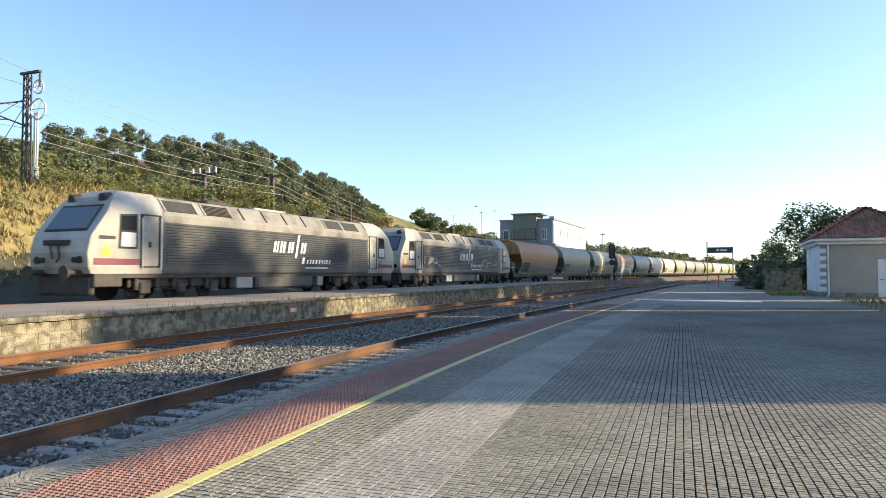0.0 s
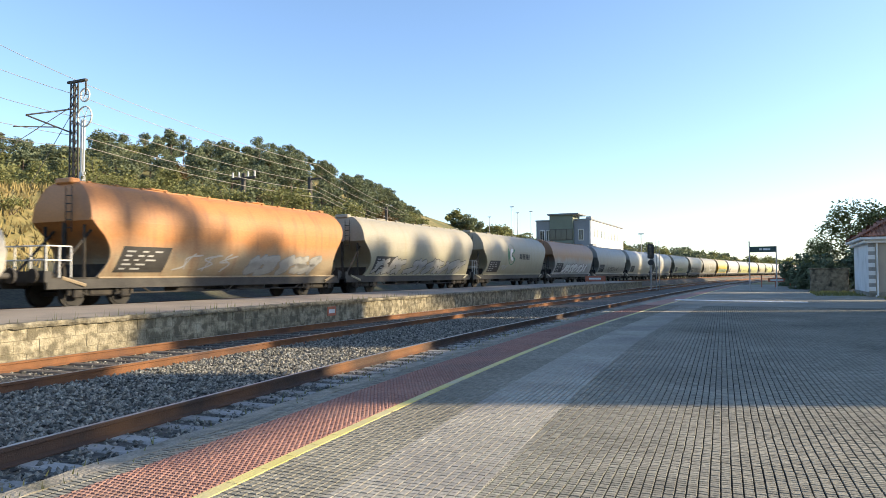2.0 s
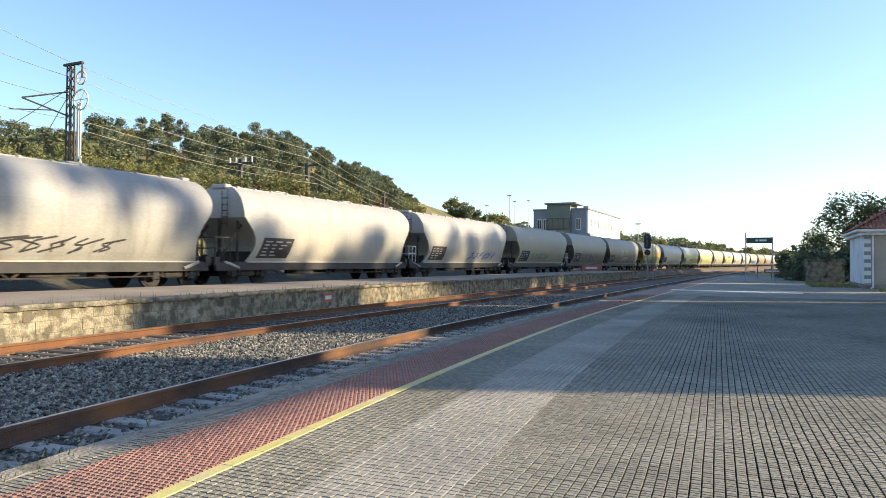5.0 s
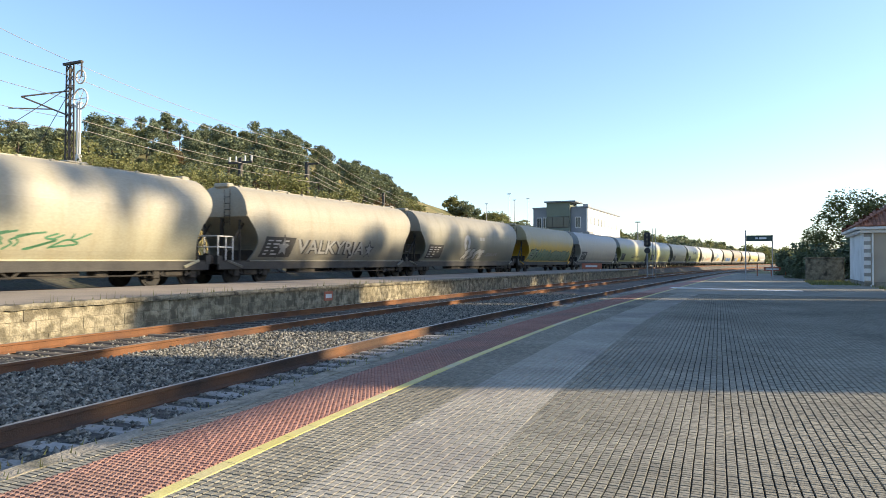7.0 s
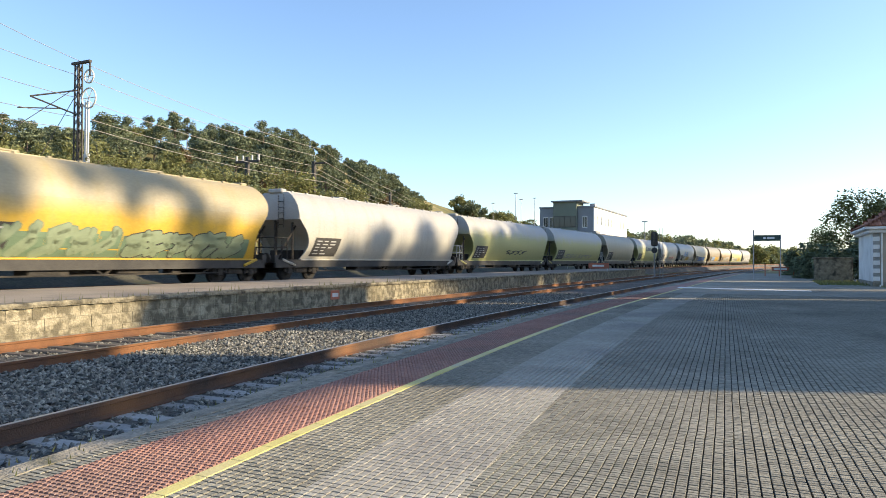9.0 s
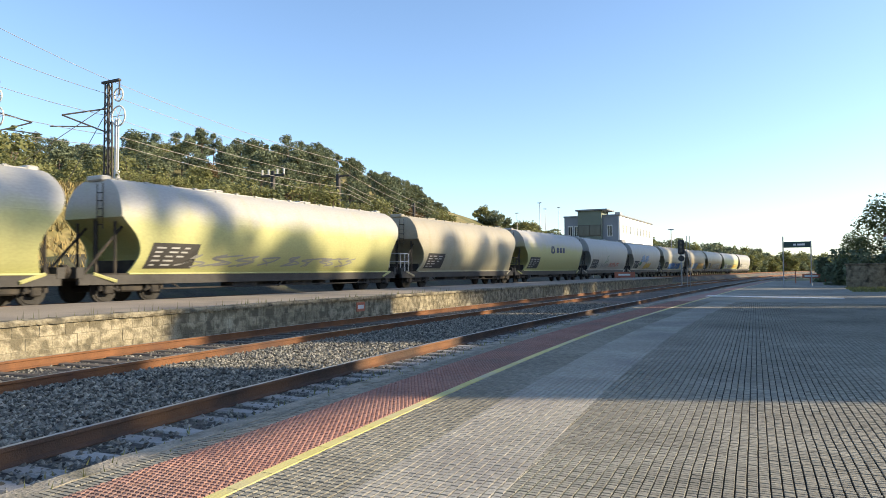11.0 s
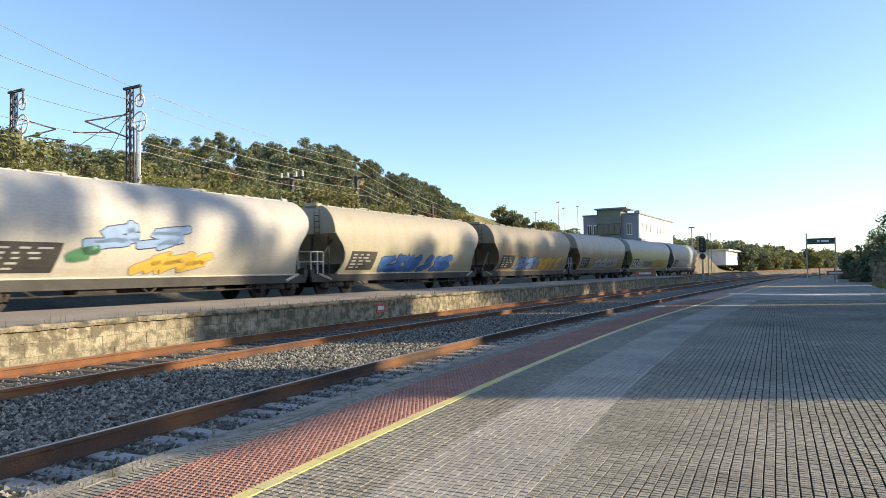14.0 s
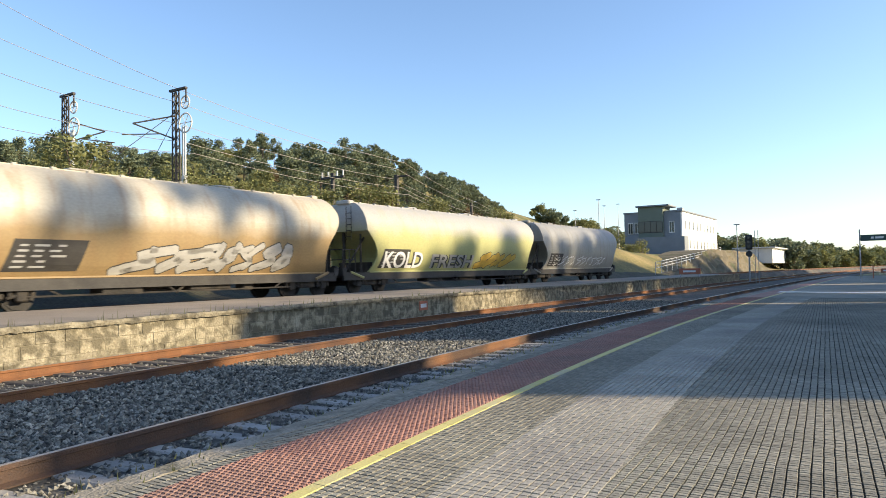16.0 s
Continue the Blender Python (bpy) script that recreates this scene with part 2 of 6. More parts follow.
def train_pose(s):
    """A pose on the far track at the arc length s, +y along the track."""
    a = s / TRAIN_R
    return pose(TRAIN_X + TRAIN_R * (1 - math.cos(a)), TRAIN_R * math.sin(a), FAR_RAIL, 0, 0, -math.degrees(a))


# ---- ground ----
def smooth01(a, b, v):
    q = min(1.0, max(0.0, (v - a) / (b - a)))
    return q * q * (3 - 2 * q)


RIDGE = [(-200, 14), (0, 14), (60, 18), (88, 22), (131, 30), (177, 34), (213, 29.5), (246, 26.5), (280, 18.5), (300, 9), (330, 5), (2000, 5)]


def ridge(s):
    for (a, za), (b, zb) in zip(RIDGE, RIDGE[1:]):
        if a <= s <= b:
            return za + (zb - za) * smooth01(a, b, s)
    return 4.0


def ground_z(x, s):
    """Flat yard, a grass bank beyond the far track, a wooded ridge, and low hills far off."""
    z = -0.42
    if x < -19:
        z = max(z, 0.16 * smooth01(-19, -19.6, x) + -0.42 + 0.42 * smooth01(-19, -19.6, x))
    bank = 6.3 - 2.6 * smooth01(55, 130, s)
    z += bank * smooth01(-25.5, -36, x)
    z += max(0.0, ridge(s) - bank) * smooth01(-56, -143, x)
    if x < -24:
        z += 0.5 * noise.noise((x * 0.12, s * 0.12, 1.0)) * smooth01(-25, -32, x)
    if s > 200:
        z += 7 * smooth01(200, 420, s) * smooth01(-32 + s * s / 4100, -75 + s * s / 4100, x)
    r = math.hypot(x, s)
    z += 7 * smooth01(420, 900, r) * (1 if s > 0 else 0.3)
    return z


def build_ground():
    xs = [-1500, -900, -500, -350, -250, -200, -170] + [-155 + 5 * i for i in range(13)] + [-90 + 2.5 * i for i in range(24)] + [-30 + 0.75 * i for i in range(16)]
    xs += [-18, -12, -6, 0, 6, 12, 20, 35, 60, 100, 180, 300, 500, 900, 1500]
    ss = [-900, -400, -200, -100, -60, -40, -20] + [-10 + 3 * i for i in range(75)] + [225, 240, 255, 270, 285, 300, 320, 340, 360, 390, 420, 500, 600, 750, 1000, 1400, 2000]
    verts = [(x, s, ground_z(x, s)) for s in ss for x in xs]
    w = len(xs)
    faces = [(i * w + j, i * w + j + 1, (i + 1) * w + j + 1, (i + 1) * w + j) for i in range(len(ss) - 1) for j in range(w - 1)]
    return tagged(add_mesh("ground", verts, faces, M_GRASS, smooth=True), "dry grassy ground rising to a wooded bank", "ground", kind="structure")


build_ground()


# ---- near platform ----
def build_platform():
    root = empty("platform", label="grey paved station platform with a red and yellow edge", category="platform", kind="structure")
    swept("paving_bed", [(EDGE + 0.25, -0.5), (EDGE + 0.25, -0.022), (60, -0.022), (60, -0.5)], -25, 95, M_JOINT, root)
    kerb = [(EDGE, -0.5), (EDGE, -0.03), (EDGE + 0.03, 0.0), (EDGE + 0.25, 0.002), (EDGE + 0.25, -0.5)]
    swept("kerb", kerb, -25, 95, M_KERB, root, wob=0.007, near=0.3)
    swept("line_joint", [(YELLOW - 0.05, -0.02), (YELLOW - 0.05, 0.001), (YELLOW + 0.05, 0.001), (YELLOW + 0.05, -0.02)], 0, 34, M_JOINT, root)
    for k in range(84):
        a, b = 0.4 + 0.4 * k, 0.4 + 0.4 * k + 0.392
        swept("line_slab", [(YELLOW - 0.055, -0.02), (YELLOW - 0.055, 0.003), (YELLOW + 0.055, 0.003), (YELLOW + 0.055, -0.02)], a, b, M_YELLOW, root)
    swept("yellow_line", [(YELLOW - 0.055, -0.02), (YELLOW - 0.055, 0.003), (YELLOW + 0.055, 0.003), (YELLOW + 0.055, -0.02)], 34.05, 95, M_YELLOW, root)
    return root


PLATFORM = build_platform()


def paver_field(name, x0, x1, s0, s1, dx, ds, gap, top, material, parent, dome=False, skip=None, stagger=False, c=0.86, straight=False, wave=0.0, loose=None, loose_material=None):
    """Small blocks with sunken joints, joined; each is its own island."""
    rnd = random.Random(5)
    verts, faces, shared = [], [], None
    n_x, n_s = int(round((x1 - x0) / dx)), int(round((s1 - s0) / ds))
    base = -0.005 if c > 0.965 else -0.014 if c > 0.87 else -0.022
    for i in range(n_s):
        s = s0 + i * ds
        o = 1.05 - 0.06 * (s - 4.5) if straight else off(s + ds / 2)
        half = stagger and i % 2
        for j in range(n_x + 1 if half else n_x):
            x = x0 + j * dx - (dx / 2 if half else 0)
            if skip and skip(x + o, s):
                continue
            xa, xb = max(x, x0), min(x + dx, x1)
            h = top + rnd.uniform(-0.0025, 0.002)
            if wave:
                w = wave * noise.noise((x * 0.8, s * 1.3, 0)) + wave * 0.6 * noise.noise((x // 0.22 * 1.7, s // 0.3 * 1.3, 3))
                xa, xb = xa + w, xb + w
            a, b, e, f = xa + o + gap / 2, xb + o - gap / 2, s + gap / 2, s + ds - gap / 2
            mx, ms, kx, ks = (a + b) / 2, (e + f) / 2, (b - a) / 2 * c, (f - e) / 2 * c
            if loose and loose[0] < mx < loose[1] and loose[2] < ms < loose[3]:
                if shared is None:
                    bx, bs, tx, ts = (b - a) / 2, (f - e) / 2, kx, ks
                    shared = bpy.data.meshes.new("paver")
                    shared.from_pydata([(-bx, -bs, base), (bx, -bs, base), (bx, bs, base), (-bx, bs, base), (-tx, -ts, top), (tx, -ts, top), (tx, ts, top), (-tx, ts, top)], [], [(4, 5, 6, 7), (0, 1, 5, 4), (1, 2, 6, 5), (2, 3, 7, 6), (3, 0, 4, 7)])
                    shared.materials.append(loose_material)
                ob = new("paver", shared)
                ob.parent = parent
                ob.matrix_basis = pose(mx, ms, h - top, rnd.uniform(-0.6, 0.6), rnd.uniform(-0.6, 0.6), 0)
                continue
            k = len(verts)
            verts += [(a, e, base), (b, e, base), (b, f, base), (a, f, base), (mx - kx, ms - ks, h), (mx + kx, ms - ks, h), (mx + kx, ms + ks, h), (mx - kx, ms + ks, h)]
            faces += [(k + 4, k + 5, k + 6, k + 7), (k, k + 1, k + 5, k + 4), (k + 1, k + 2, k + 6, k + 5), (k + 2, k + 3, k + 7, k + 6), (k + 3, k, k + 4, k + 7)]
    return tagged(add_mesh(name, verts, faces, material, parent), kind="stuff")


def out_of_view(x, s):
    return x > 0.2 * s + 1.2 or x < -2.4 * s - 0.6


# ---- tracks ----
def rail_profile(x, z):
    return [(x - 0.07, z - 0.19), (x + 0.07, z - 0.19), (x + 0.07, z - 0.175), (x + 0.012, z - 0.15), (x + 0.012, z - 0.05), (x + 0.037, z - 0.04), (x + 0.037, z - 0.008),
            (x + 0.028, z), (x - 0.028, z), (x - 0.037, z - 0.008), (x - 0.037, z - 0.04), (x - 0.012, z - 0.05), (x - 0.012, z - 0.15), (x - 0.07, z - 0.175)]


def build_rail(name, x, z, parent, s1=240, material=None):
    r = swept(name, rail_profile(x, z), -25, s1, material or M_RAIL, parent)
    swept("rail_head", [(x - 0.026, z), (x - 0.026, z + 0.004), (x + 0.026, z + 0.004), (x + 0.026, z)], -25, s1, M_RAILTOP, r)
    return r


def build_sleepers(parent, x0, x1, z, s0, s1, step, material, width=0.24):
    me = bpy.data.meshes.new("sleeper")
    bm = boxes((x0, x1, -width / 2, width / 2, z - 0.16, z), bevel=0.025)
    bm.to_mesh(me)
    bm.free()
    me.materials.append(material)
    rnd = random.Random(3)
    s = s0
    while s < s1:
        ob = new("sleeper", me)
        ob.parent = parent
        ob.matrix_basis = pose(off(s), s, rnd.uniform(-0.012, 0.008), 0, 0, math.degrees(math.atan(BEND * max(0, STRAIGHT - s))) + rnd.uniform(-0.8, 0.8))
        s += step


near_track = empty("track_near", label="single rusty rail on grey sleepers beside the platform", category="railway track", kind="structure")
build_rail("rail", RAIL_A, -0.10, near_track, material=M_RAILSHADE)
build_sleepers(near_track, RAIL_A - 0.25, RAIL_A + 0.78, -0.285, 0.5, 60, 0.53, M_SLEEPER)
middle_track = empty("track_middle", label="rusty siding with worn dark sleepers in ballast", category="railway track", kind="structure")
build_rail("rail", RAIL_B, -0.10, middle_track)
build_rail("rail", RAIL_C, -0.10, middle_track)
build_sleepers(middle_track, RAIL_C - 0.3, RAIL_B + 0.25, -0.275, 2, 75, 0.6, M_WOOD, 0.22)

bed = swept("ballast", [(WALL, -0.6), (WALL, -0.33), (RAIL_C - 0.2, -0.31), (RAIL_B, -0.31), (RAIL_B + 0.8, -0.27), (RAIL_A - 1.2, -0.26), (RAIL_A - 0.3, -0.29), (EDGE + 0.02, -0.33), (EDGE + 0.02, -0.6)], -25, 330, M_SHADEBED)
tagged(bed, "grey crushed stone ballast between the rails", "ballast", kind="structure")


def stones(name, x0, x1, s0, s1, count, size, z, parent):
    """Crushed stones, thick near the camera and thinner far off."""
    rnd = random.Random(11)
    verts, faces = [], []
    for _ in range(count):
        s = s0 + (s1 - s0) * rnd.random() ** 1.7
        x = rnd.uniform(x0, x1) + off(s)
        r = size * rnd.uniform(0.55, 1.25)
        zz = z + rnd.uniform(-0.012, 0.028)
        t = rnd.uniform(0, 6.28)
        k = len(verts)
        for a, h in ((0, 0), (1.57, 0), (3.14, 0), (4.71, 0)):
            q = r * rnd.uniform(0.6, 1.2)
            verts.append((x + q * math.cos(a + t), s + q * math.sin(a + t), zz + rnd.uniform(-0.4, 0.5) * r))
        verts.append((x + rnd.uniform(-.3, .3) * r, s + rnd.uniform(-.3, .3) * r, zz + r * rnd.uniform(0.55, 1.0)))
        verts.append((x, s, zz - r * 0.7))
        for i in range(4):
            j = (i + 1) % 4
            faces += [(k + i, k + j, k + 4), (k + j, k + i, k + 5)]
    return tagged(add_mesh(name, verts, faces, M_STONE, parent), "loose grey crushed ballast stones", "ballast", kind="stuff")


stones("ballast_stones", RAIL_B + 0.1, RAIL_A - 0.1, 2, 36, 34000, 0.039, -0.264, None)
stones("ballast_stones", RAIL_A + 0.1, EDGE - 0.02, 0.6, 26, 7500, 0.038, -0.315, None)
stones("ballast_stones", WALL + 0.1, RAIL_B - 0.1, 3, 36, 11000, 0.038, -0.325, None)


# ---- far platform ----
def build_far_platform():
    root = empty("far_platform", label="low platform faced with stained concrete blocks", category="platform", kind="structure")
    E1 = 84
    swept("mortar_face", [(WALL - 0.3, -0.6), (WALL - 0.02, -0.6), (WALL - 0.02, FAR_Z - 0.1), (WALL - 0.3, FAR_Z - 0.1)], -25, E1, M_MORTAR, root)
    # the surface keeps to the straight far track on one side and to the bent wall on the other
    st = stations(-25, E1)
    verts, faces = [], []
    for s in st:
        xf = TRAIN_X + 1.72 + s * s / (2 * TRAIN_R)
        verts += [(WALL + off(s) - 0.28, s, FAR_Z), (xf, s, FAR_Z + 0.05), (xf, s, -0.4)]
    for i in range(len(st) - 1):
        for j in range(2):
            a = i * 3 + j
            faces.append((a, a + 1, a + 4, a + 3))
    add_mesh("surface", verts, faces, M_ASPHALT, root)
    swept("coping", [(WALL - 0.32, FAR_Z - 0.1), (WALL + 0.05, FAR_Z - 0.1), (WALL + 0.06, FAR_Z - 0.04), (WALL + 0.04, FAR_Z + 0.012), (WALL - 0.32, FAR_Z + 0.012)], -25, E1, M_COPING, root, wob=0.013, near=0.13)
    swept("white_edge_line", [(WALL - 1.05, FAR_Z - 0.02), (WALL - 1.05, FAR_Z + 0.006), (WALL - 0.97, FAR_Z + 0.006), (WALL - 0.97, FAR_Z - 0.02)], -25, E1, M_KERB, root)
    # end ramp
    add_mesh("ramp", [(WALL - 0.3, E1, FAR_Z), (WALL - 5.2, E1, FAR_Z), (WALL - 5.2, E1 + 7, -0.3), (WALL - 0.3, E1 + 7, -0.3), (WALL - 0.3, E1, -0.5), (WALL - 5.2, E1, -0.5)],
             [(0, 1, 2, 3), (0, 3, 4), (1, 5, 2)], M_COPING, root)
    return root


FAR_PLATFORM = build_far_platform()


# ---- hut ----
def hip_roof_tiles(parent, x0, x1, y0, y1, z0, z1):
    """Courses of barrel tiles on the four slopes."""
    w, d = x1 - x0, y1 - y0
    verts, faces = [], []
    cx, cy = (x0 + x1) / 2, (y0 + y1) / 2
    for side in range(4):
        length = w if side in (0, 2) else d
        depth = d / 2 if side in (0, 2) else w / 2
        cols, rows = int(length / 0.22), 11
        for r in range(rows):
            t0, t1 = r / rows, (r + 1.12) / rows
            for c in range(cols):
                u = (c + 0.5) / cols - 0.5
                if abs(u) > 0.5 * (1 - t0) + 0.01:
                    continue
                k = len(verts)
                for t, lift in ((t0, 0.05), (min(t1, 1), 0.03)):
                    for q, h in ((-0.5, 0), (-0.25, 0.045), (0.25, 0.045), (0.5, 0)):
                        a = (u + q / cols) * length
                        b = depth * (1 - t)
                        p = {0: (cx + a, cy - b), 1: (cx + b, cy + a), 2: (cx - a, cy + b), 3: (cx - b, cy - a)}[side]
                        verts.append((*p, z0 + (z1 - z0) * t + lift + h))
                for i in range(3):
                    faces.append((k + i, k + i + 1, k + i + 5, k + i + 4))
                faces.append((k, k + 1, k + 2, k + 3))
    return tagged(add_mesh("roof_tiles", verts, faces, M_TILE, parent), kind="stuff")


def build_hut():
    X0, X1, Y0, Y1, E = 5.3, 11.4, 48.9, 57.0, 3.25
    hut = empty("hut", label="small tan rendered hut with white trim and terracotta hip roof", category="hut")
    part("wall", boxes((X0, X1, Y0, Y1, -0.1, E)), M_HUT, hut)
    part("plinth", boxes((X0 - 0.05, X1 + 0.05, Y0 - 0.05, Y1 + 0.05, -0.1, 0.28), bevel=0.02), M_KERB, hut)
    part("cornice", boxes((X0 - 0.5, X1 + 0.5, Y0 - 0.5, Y1 + 0.5, E + 0.18, E + 0.36), (X0 - 0.28, X1 + 0.28, Y0 - 0.28, Y1 + 0.28, E - 0.02, E + 0.18), bevel=0.04), M_TRIM, hut)
    part("side_panel", boxes((X0 - 0.02, X0 + 0.1, Y0 + 0.3, Y1, 0.28, E)), M_TRIM, hut)
    for z in range(6):
        part("quoin", boxes((X0 - 0.04, X0 + 0.32, Y0 - 0.04, Y0 + 0.3, 0.34 + z * 0.48, 0.34 + z * 0.48 + 0.26), bevel=0.015), M_TRIM, hut)
        part("quoin_gap", boxes((X0 - 0.012, X0 + 0.3, Y0 - 0.012, Y0 + 0.2, 0.60 + z * 0.48, 0.82 + z * 0.48)), M_SLEEPER, hut)
    part("downpipe", rods(((X0 + 0.42, Y0 - 0.09, 0.1), (X0 + 0.42, Y0 - 0.09, E + 0.2), 0.05), ((X0 + 0.42, Y0 - 0.09, 0.12), (X0 + 0.3, Y0 - 0.25, 0.04), 0.05)), M_TRIM, hut)
    door = part("door", boxes((8.35, 9.45, Y0 - 0.07, Y0 + 0.02, 0.02, 2.3), bevel=0.01), M_TRIM, hut, "white painted metal door")
    part("door_handle", rods(((8.47, Y0 - 0.13, 1.1), (8.62, Y0 - 0.13, 1.1), 0.02), ((8.47, Y0 - 0.07, 1.1), (8.47, Y0 - 0.14, 1.1), 0.02)), M_DARK, door)
    xa, xb, ya, yb = X0 - 0.5, X1 + 0.5, Y0 - 0.5, Y1 + 0.5
    mx, my = (xa + xb) / 2, (ya + yb) / 2
    add_mesh("roof", [(xa, ya, E + 0.36), (xb, ya, E + 0.36), (xb, yb, E + 0.36), (xa, yb, E + 0.36), (mx, my, 5.75)], [(0, 1, 4), (1, 2, 4), (2, 3, 4), (3, 0, 4), (3, 2, 1, 0)], M_TILE, hut)
    hip_roof_tiles(hut, xa, xb, ya, yb, E + 0.36, 5.78)
    return hut


build_hut()


# ---- signs, signal, railings ----
def build_sign():
    sign = empty("station_sign", label="dark station name board on two slim steel posts", category="sign")
    part("post", rods(((-1.65, 62, -0.02), (-1.65, 62, 4.05), 0.045)), M_STEEL, sign)
    part("post", rods(((0.33, 62, -0.02), (0.33, 62, 3.65), 0.045)), M_STEEL, sign)
    board = part("board", boxes((-1.6, 0.3, 61.95, 62.03, 3.15, 3.62), bevel=0.012), M_SIGN, sign)
    part("writing", boxes((-0.92, -0.72, 61.936, 61.946, 3.31, 3.46), (-0.64, -0.1, 61.936, 61.946, 3.31, 3.46)), M_WHITE, board)
    return sign


build_sign()


def build_signal():
    sg = empty("railway_signal", label="dark colour-light signal on a post between the tracks", category="signal")
    x, s = -11.3, 74.0
    part("post", rods(((x, s, -0.35), (x, s, 3.0), 0.08)), M_STEEL, sg)
    head = boxes((x - 0.33, x + 0.33, s - 0.1, s + 0.1, 3.0, 4.5), bevel=0.12)
    part("head", head, M_BLACK, sg)
    for z in (3.3, 3.75, 4.2):
        part("lens", rods(((x, s - 0.1, z), (x, s - 0.2, z), 0.12)), M_GLASS, sg)
    part("lower_head", rods(((x, s - 0.08, 2.6), (x, s + 0.08, 2.6), 0.3), seg=16), M_BLACK, sg)
    part("foot", boxes((x - 0.3, x + 0.3, s - 0.3, s + 0.3, -0.45, -0.15), bevel=0.04), M_TRIM, sg)
    part("ladder", rods(((x + 0.5, s + 0.3, -0.3), (x + 0.5, s + 0.3, 4.9), 0.03), ((x + 0.8, s + 0.3, -0.3), (x + 0.8, s + 0.3, 4.9), 0.03)), M_STEEL, sg)
    return sg


build_signal()

bd = empty("red_board", pose(-14.3, 62, FAR_Z), label="low red and white notice board on the far platform end", category="board")
part("panel", boxes((-0.9, 0.9, -0.03, 0.03, 0.25, 0.75), bevel=0.01), M_REDP, bd)
part("writing", boxes((-0.55, 0.5, -0.045, -0.033, 0.42, 0.58)), M_WHITE, bd)
part("leg", boxes((-0.8, -0.74, -0.03, 0.03, 0, 0.3)), M_STEEL, bd)
part("leg", boxes((0.74, 0.8, -0.03, 0.03, 0, 0.3)), M_STEEL, bd)

bar = empty("red_barrier", pose(0.3, 78, -0.02), label="red and white barrier at the end of the paving", category="barrier")
for x in (-1.3, 0.0, 1.3):
    part("post", boxes((x - 0.05, x + 0.05, -0.05, 0.05, 0, 1.25), bevel=0.01), M_REDP, bar)
part("board", boxes((-0.7, 0.9, -0.08, -0.052, 0.55, 0.95), bevel=0.01), M_REDP, bar)
part("stripe", boxes((-0.5, 0.7, -0.095, -0.083, 0.68, 0.82)), M_WHITE, bar)


# ---- building beyond the train ----
def build_office():
    of = empty("office_building", label="flat-roofed white office block with a shade-grey front above the cutting", category="building")
    X0, X1, Y0, Y1, Z0, Z1 = -46.2, -34.3, 145, 180, 3.2, 13.2
    part("wall", boxes((X0, X1 - 0.3, Y0, Y1 - 0.3, Z0, Z1 - 0.4)), M_SHADEDW, of)
    part("side_wall", boxes((X1 - 0.3, X1, Y0 + 0.02, Y1, Z0, Z1 - 0.5)), M_WHITEW, of, "sunlit white side wall")
    part("parapet", boxes((X0 - 0.15, X1 + 0.12, Y0 - 0.15, Y1 + 0.15, Z1 - 0.4, Z1 - 0.1), bevel=0.03), M_SHADEDW, of)
    part("bay", boxes((-43.0, -37.9, Y0 - 0.8, Y0 + 5, Z0, 14.0), bevel=0.03), M_GREENW, of, "green panelled middle bay")
    part("roof_slab", boxes((-43.4, -36.6, Y0 - 1.3, Y0 + 5.4, 14.0, 14.3), bevel=0.03), M_SHADEDW, of)
    win = part("window", boxes((-42.9, -38.0, Y0 - 0.86, Y0 - 0.8, 8.6, 11.0)), M_DARK, of, "wide dark window of the bay")
    for i in range(4):
        part("pane", boxes((-42.8 + i * 1.2, -41.7 + i * 1.2, Y0 - 0.9, Y0 - 0.862, 8.75, 10.9)), M_GLASS, win)
    for x in (-45.4, -44.0, -36.9):
        w = part("window", boxes((x, x + 1.1, Y0 - 0.09, Y0 - 0.002, 8.5, 10.9), bevel=0.02), M_TRIM, of)
        part("pane", boxes((x + 0.12, x + 0.5, Y0 - 0.11, Y0 - 0.092, 8.65, 10.75)), M_GLASS, w)
        part("pane", boxes((x + 0.6, x + 0.98, Y0 - 0.11, Y0 - 0.092, 8.65, 10.75)), M_GLASS, w)
    w = part("window", boxes((-37.0, -35.9, Y0 - 0.09, Y0 - 0.002, 4.6, 6.4), bevel=0.02), M_TRIM, of)
    part("pane", boxes((-36.88, -36.02, Y0 - 0.11, Y0 - 0.092, 4.75, 6.3)), M_GLASS, w)
    for i in range(9):
        y = Y0 + 2.5 + i * 3.5
        for z in (5.2, 9.2):
            w = part("window", boxes((X1 + 0.002, X1 + 0.05, y, y + 0.8, z, z + 1.9), bevel=0.01), M_TRIM, of)
            part("pane", boxes((X1 + 0.052, X1 + 0.07, y + 0.1, y + 0.7, z + 0.1, z + 1.8)), M_GLASS, w)
    part("annex", boxes((X0 + 3, X1 + 1.2, Y0 - 3.5, Y0 - 0.1, Z0, 7.6)), M_SHADEDW, of)
    part("roof_unit", boxes((-36.0, -34.9, Y0 + 3, Y0 + 5, Z1 - 0.1, Z1 + 0.6), bevel=0.05), M_STEEL, of)
    return of


build_office()
shed = empty("long_shed", label="low white shed with a pale roof beside the office", category="building")
part("wall", boxes((-33, -24, 196, 240, 2.0, 5.8)), M_WHITEW, shed)
part("roof", boxes((-33.6, -23.2, 195.4, 240.6, 5.8, 6.2), bevel=0.1), M_RAILING, shed)


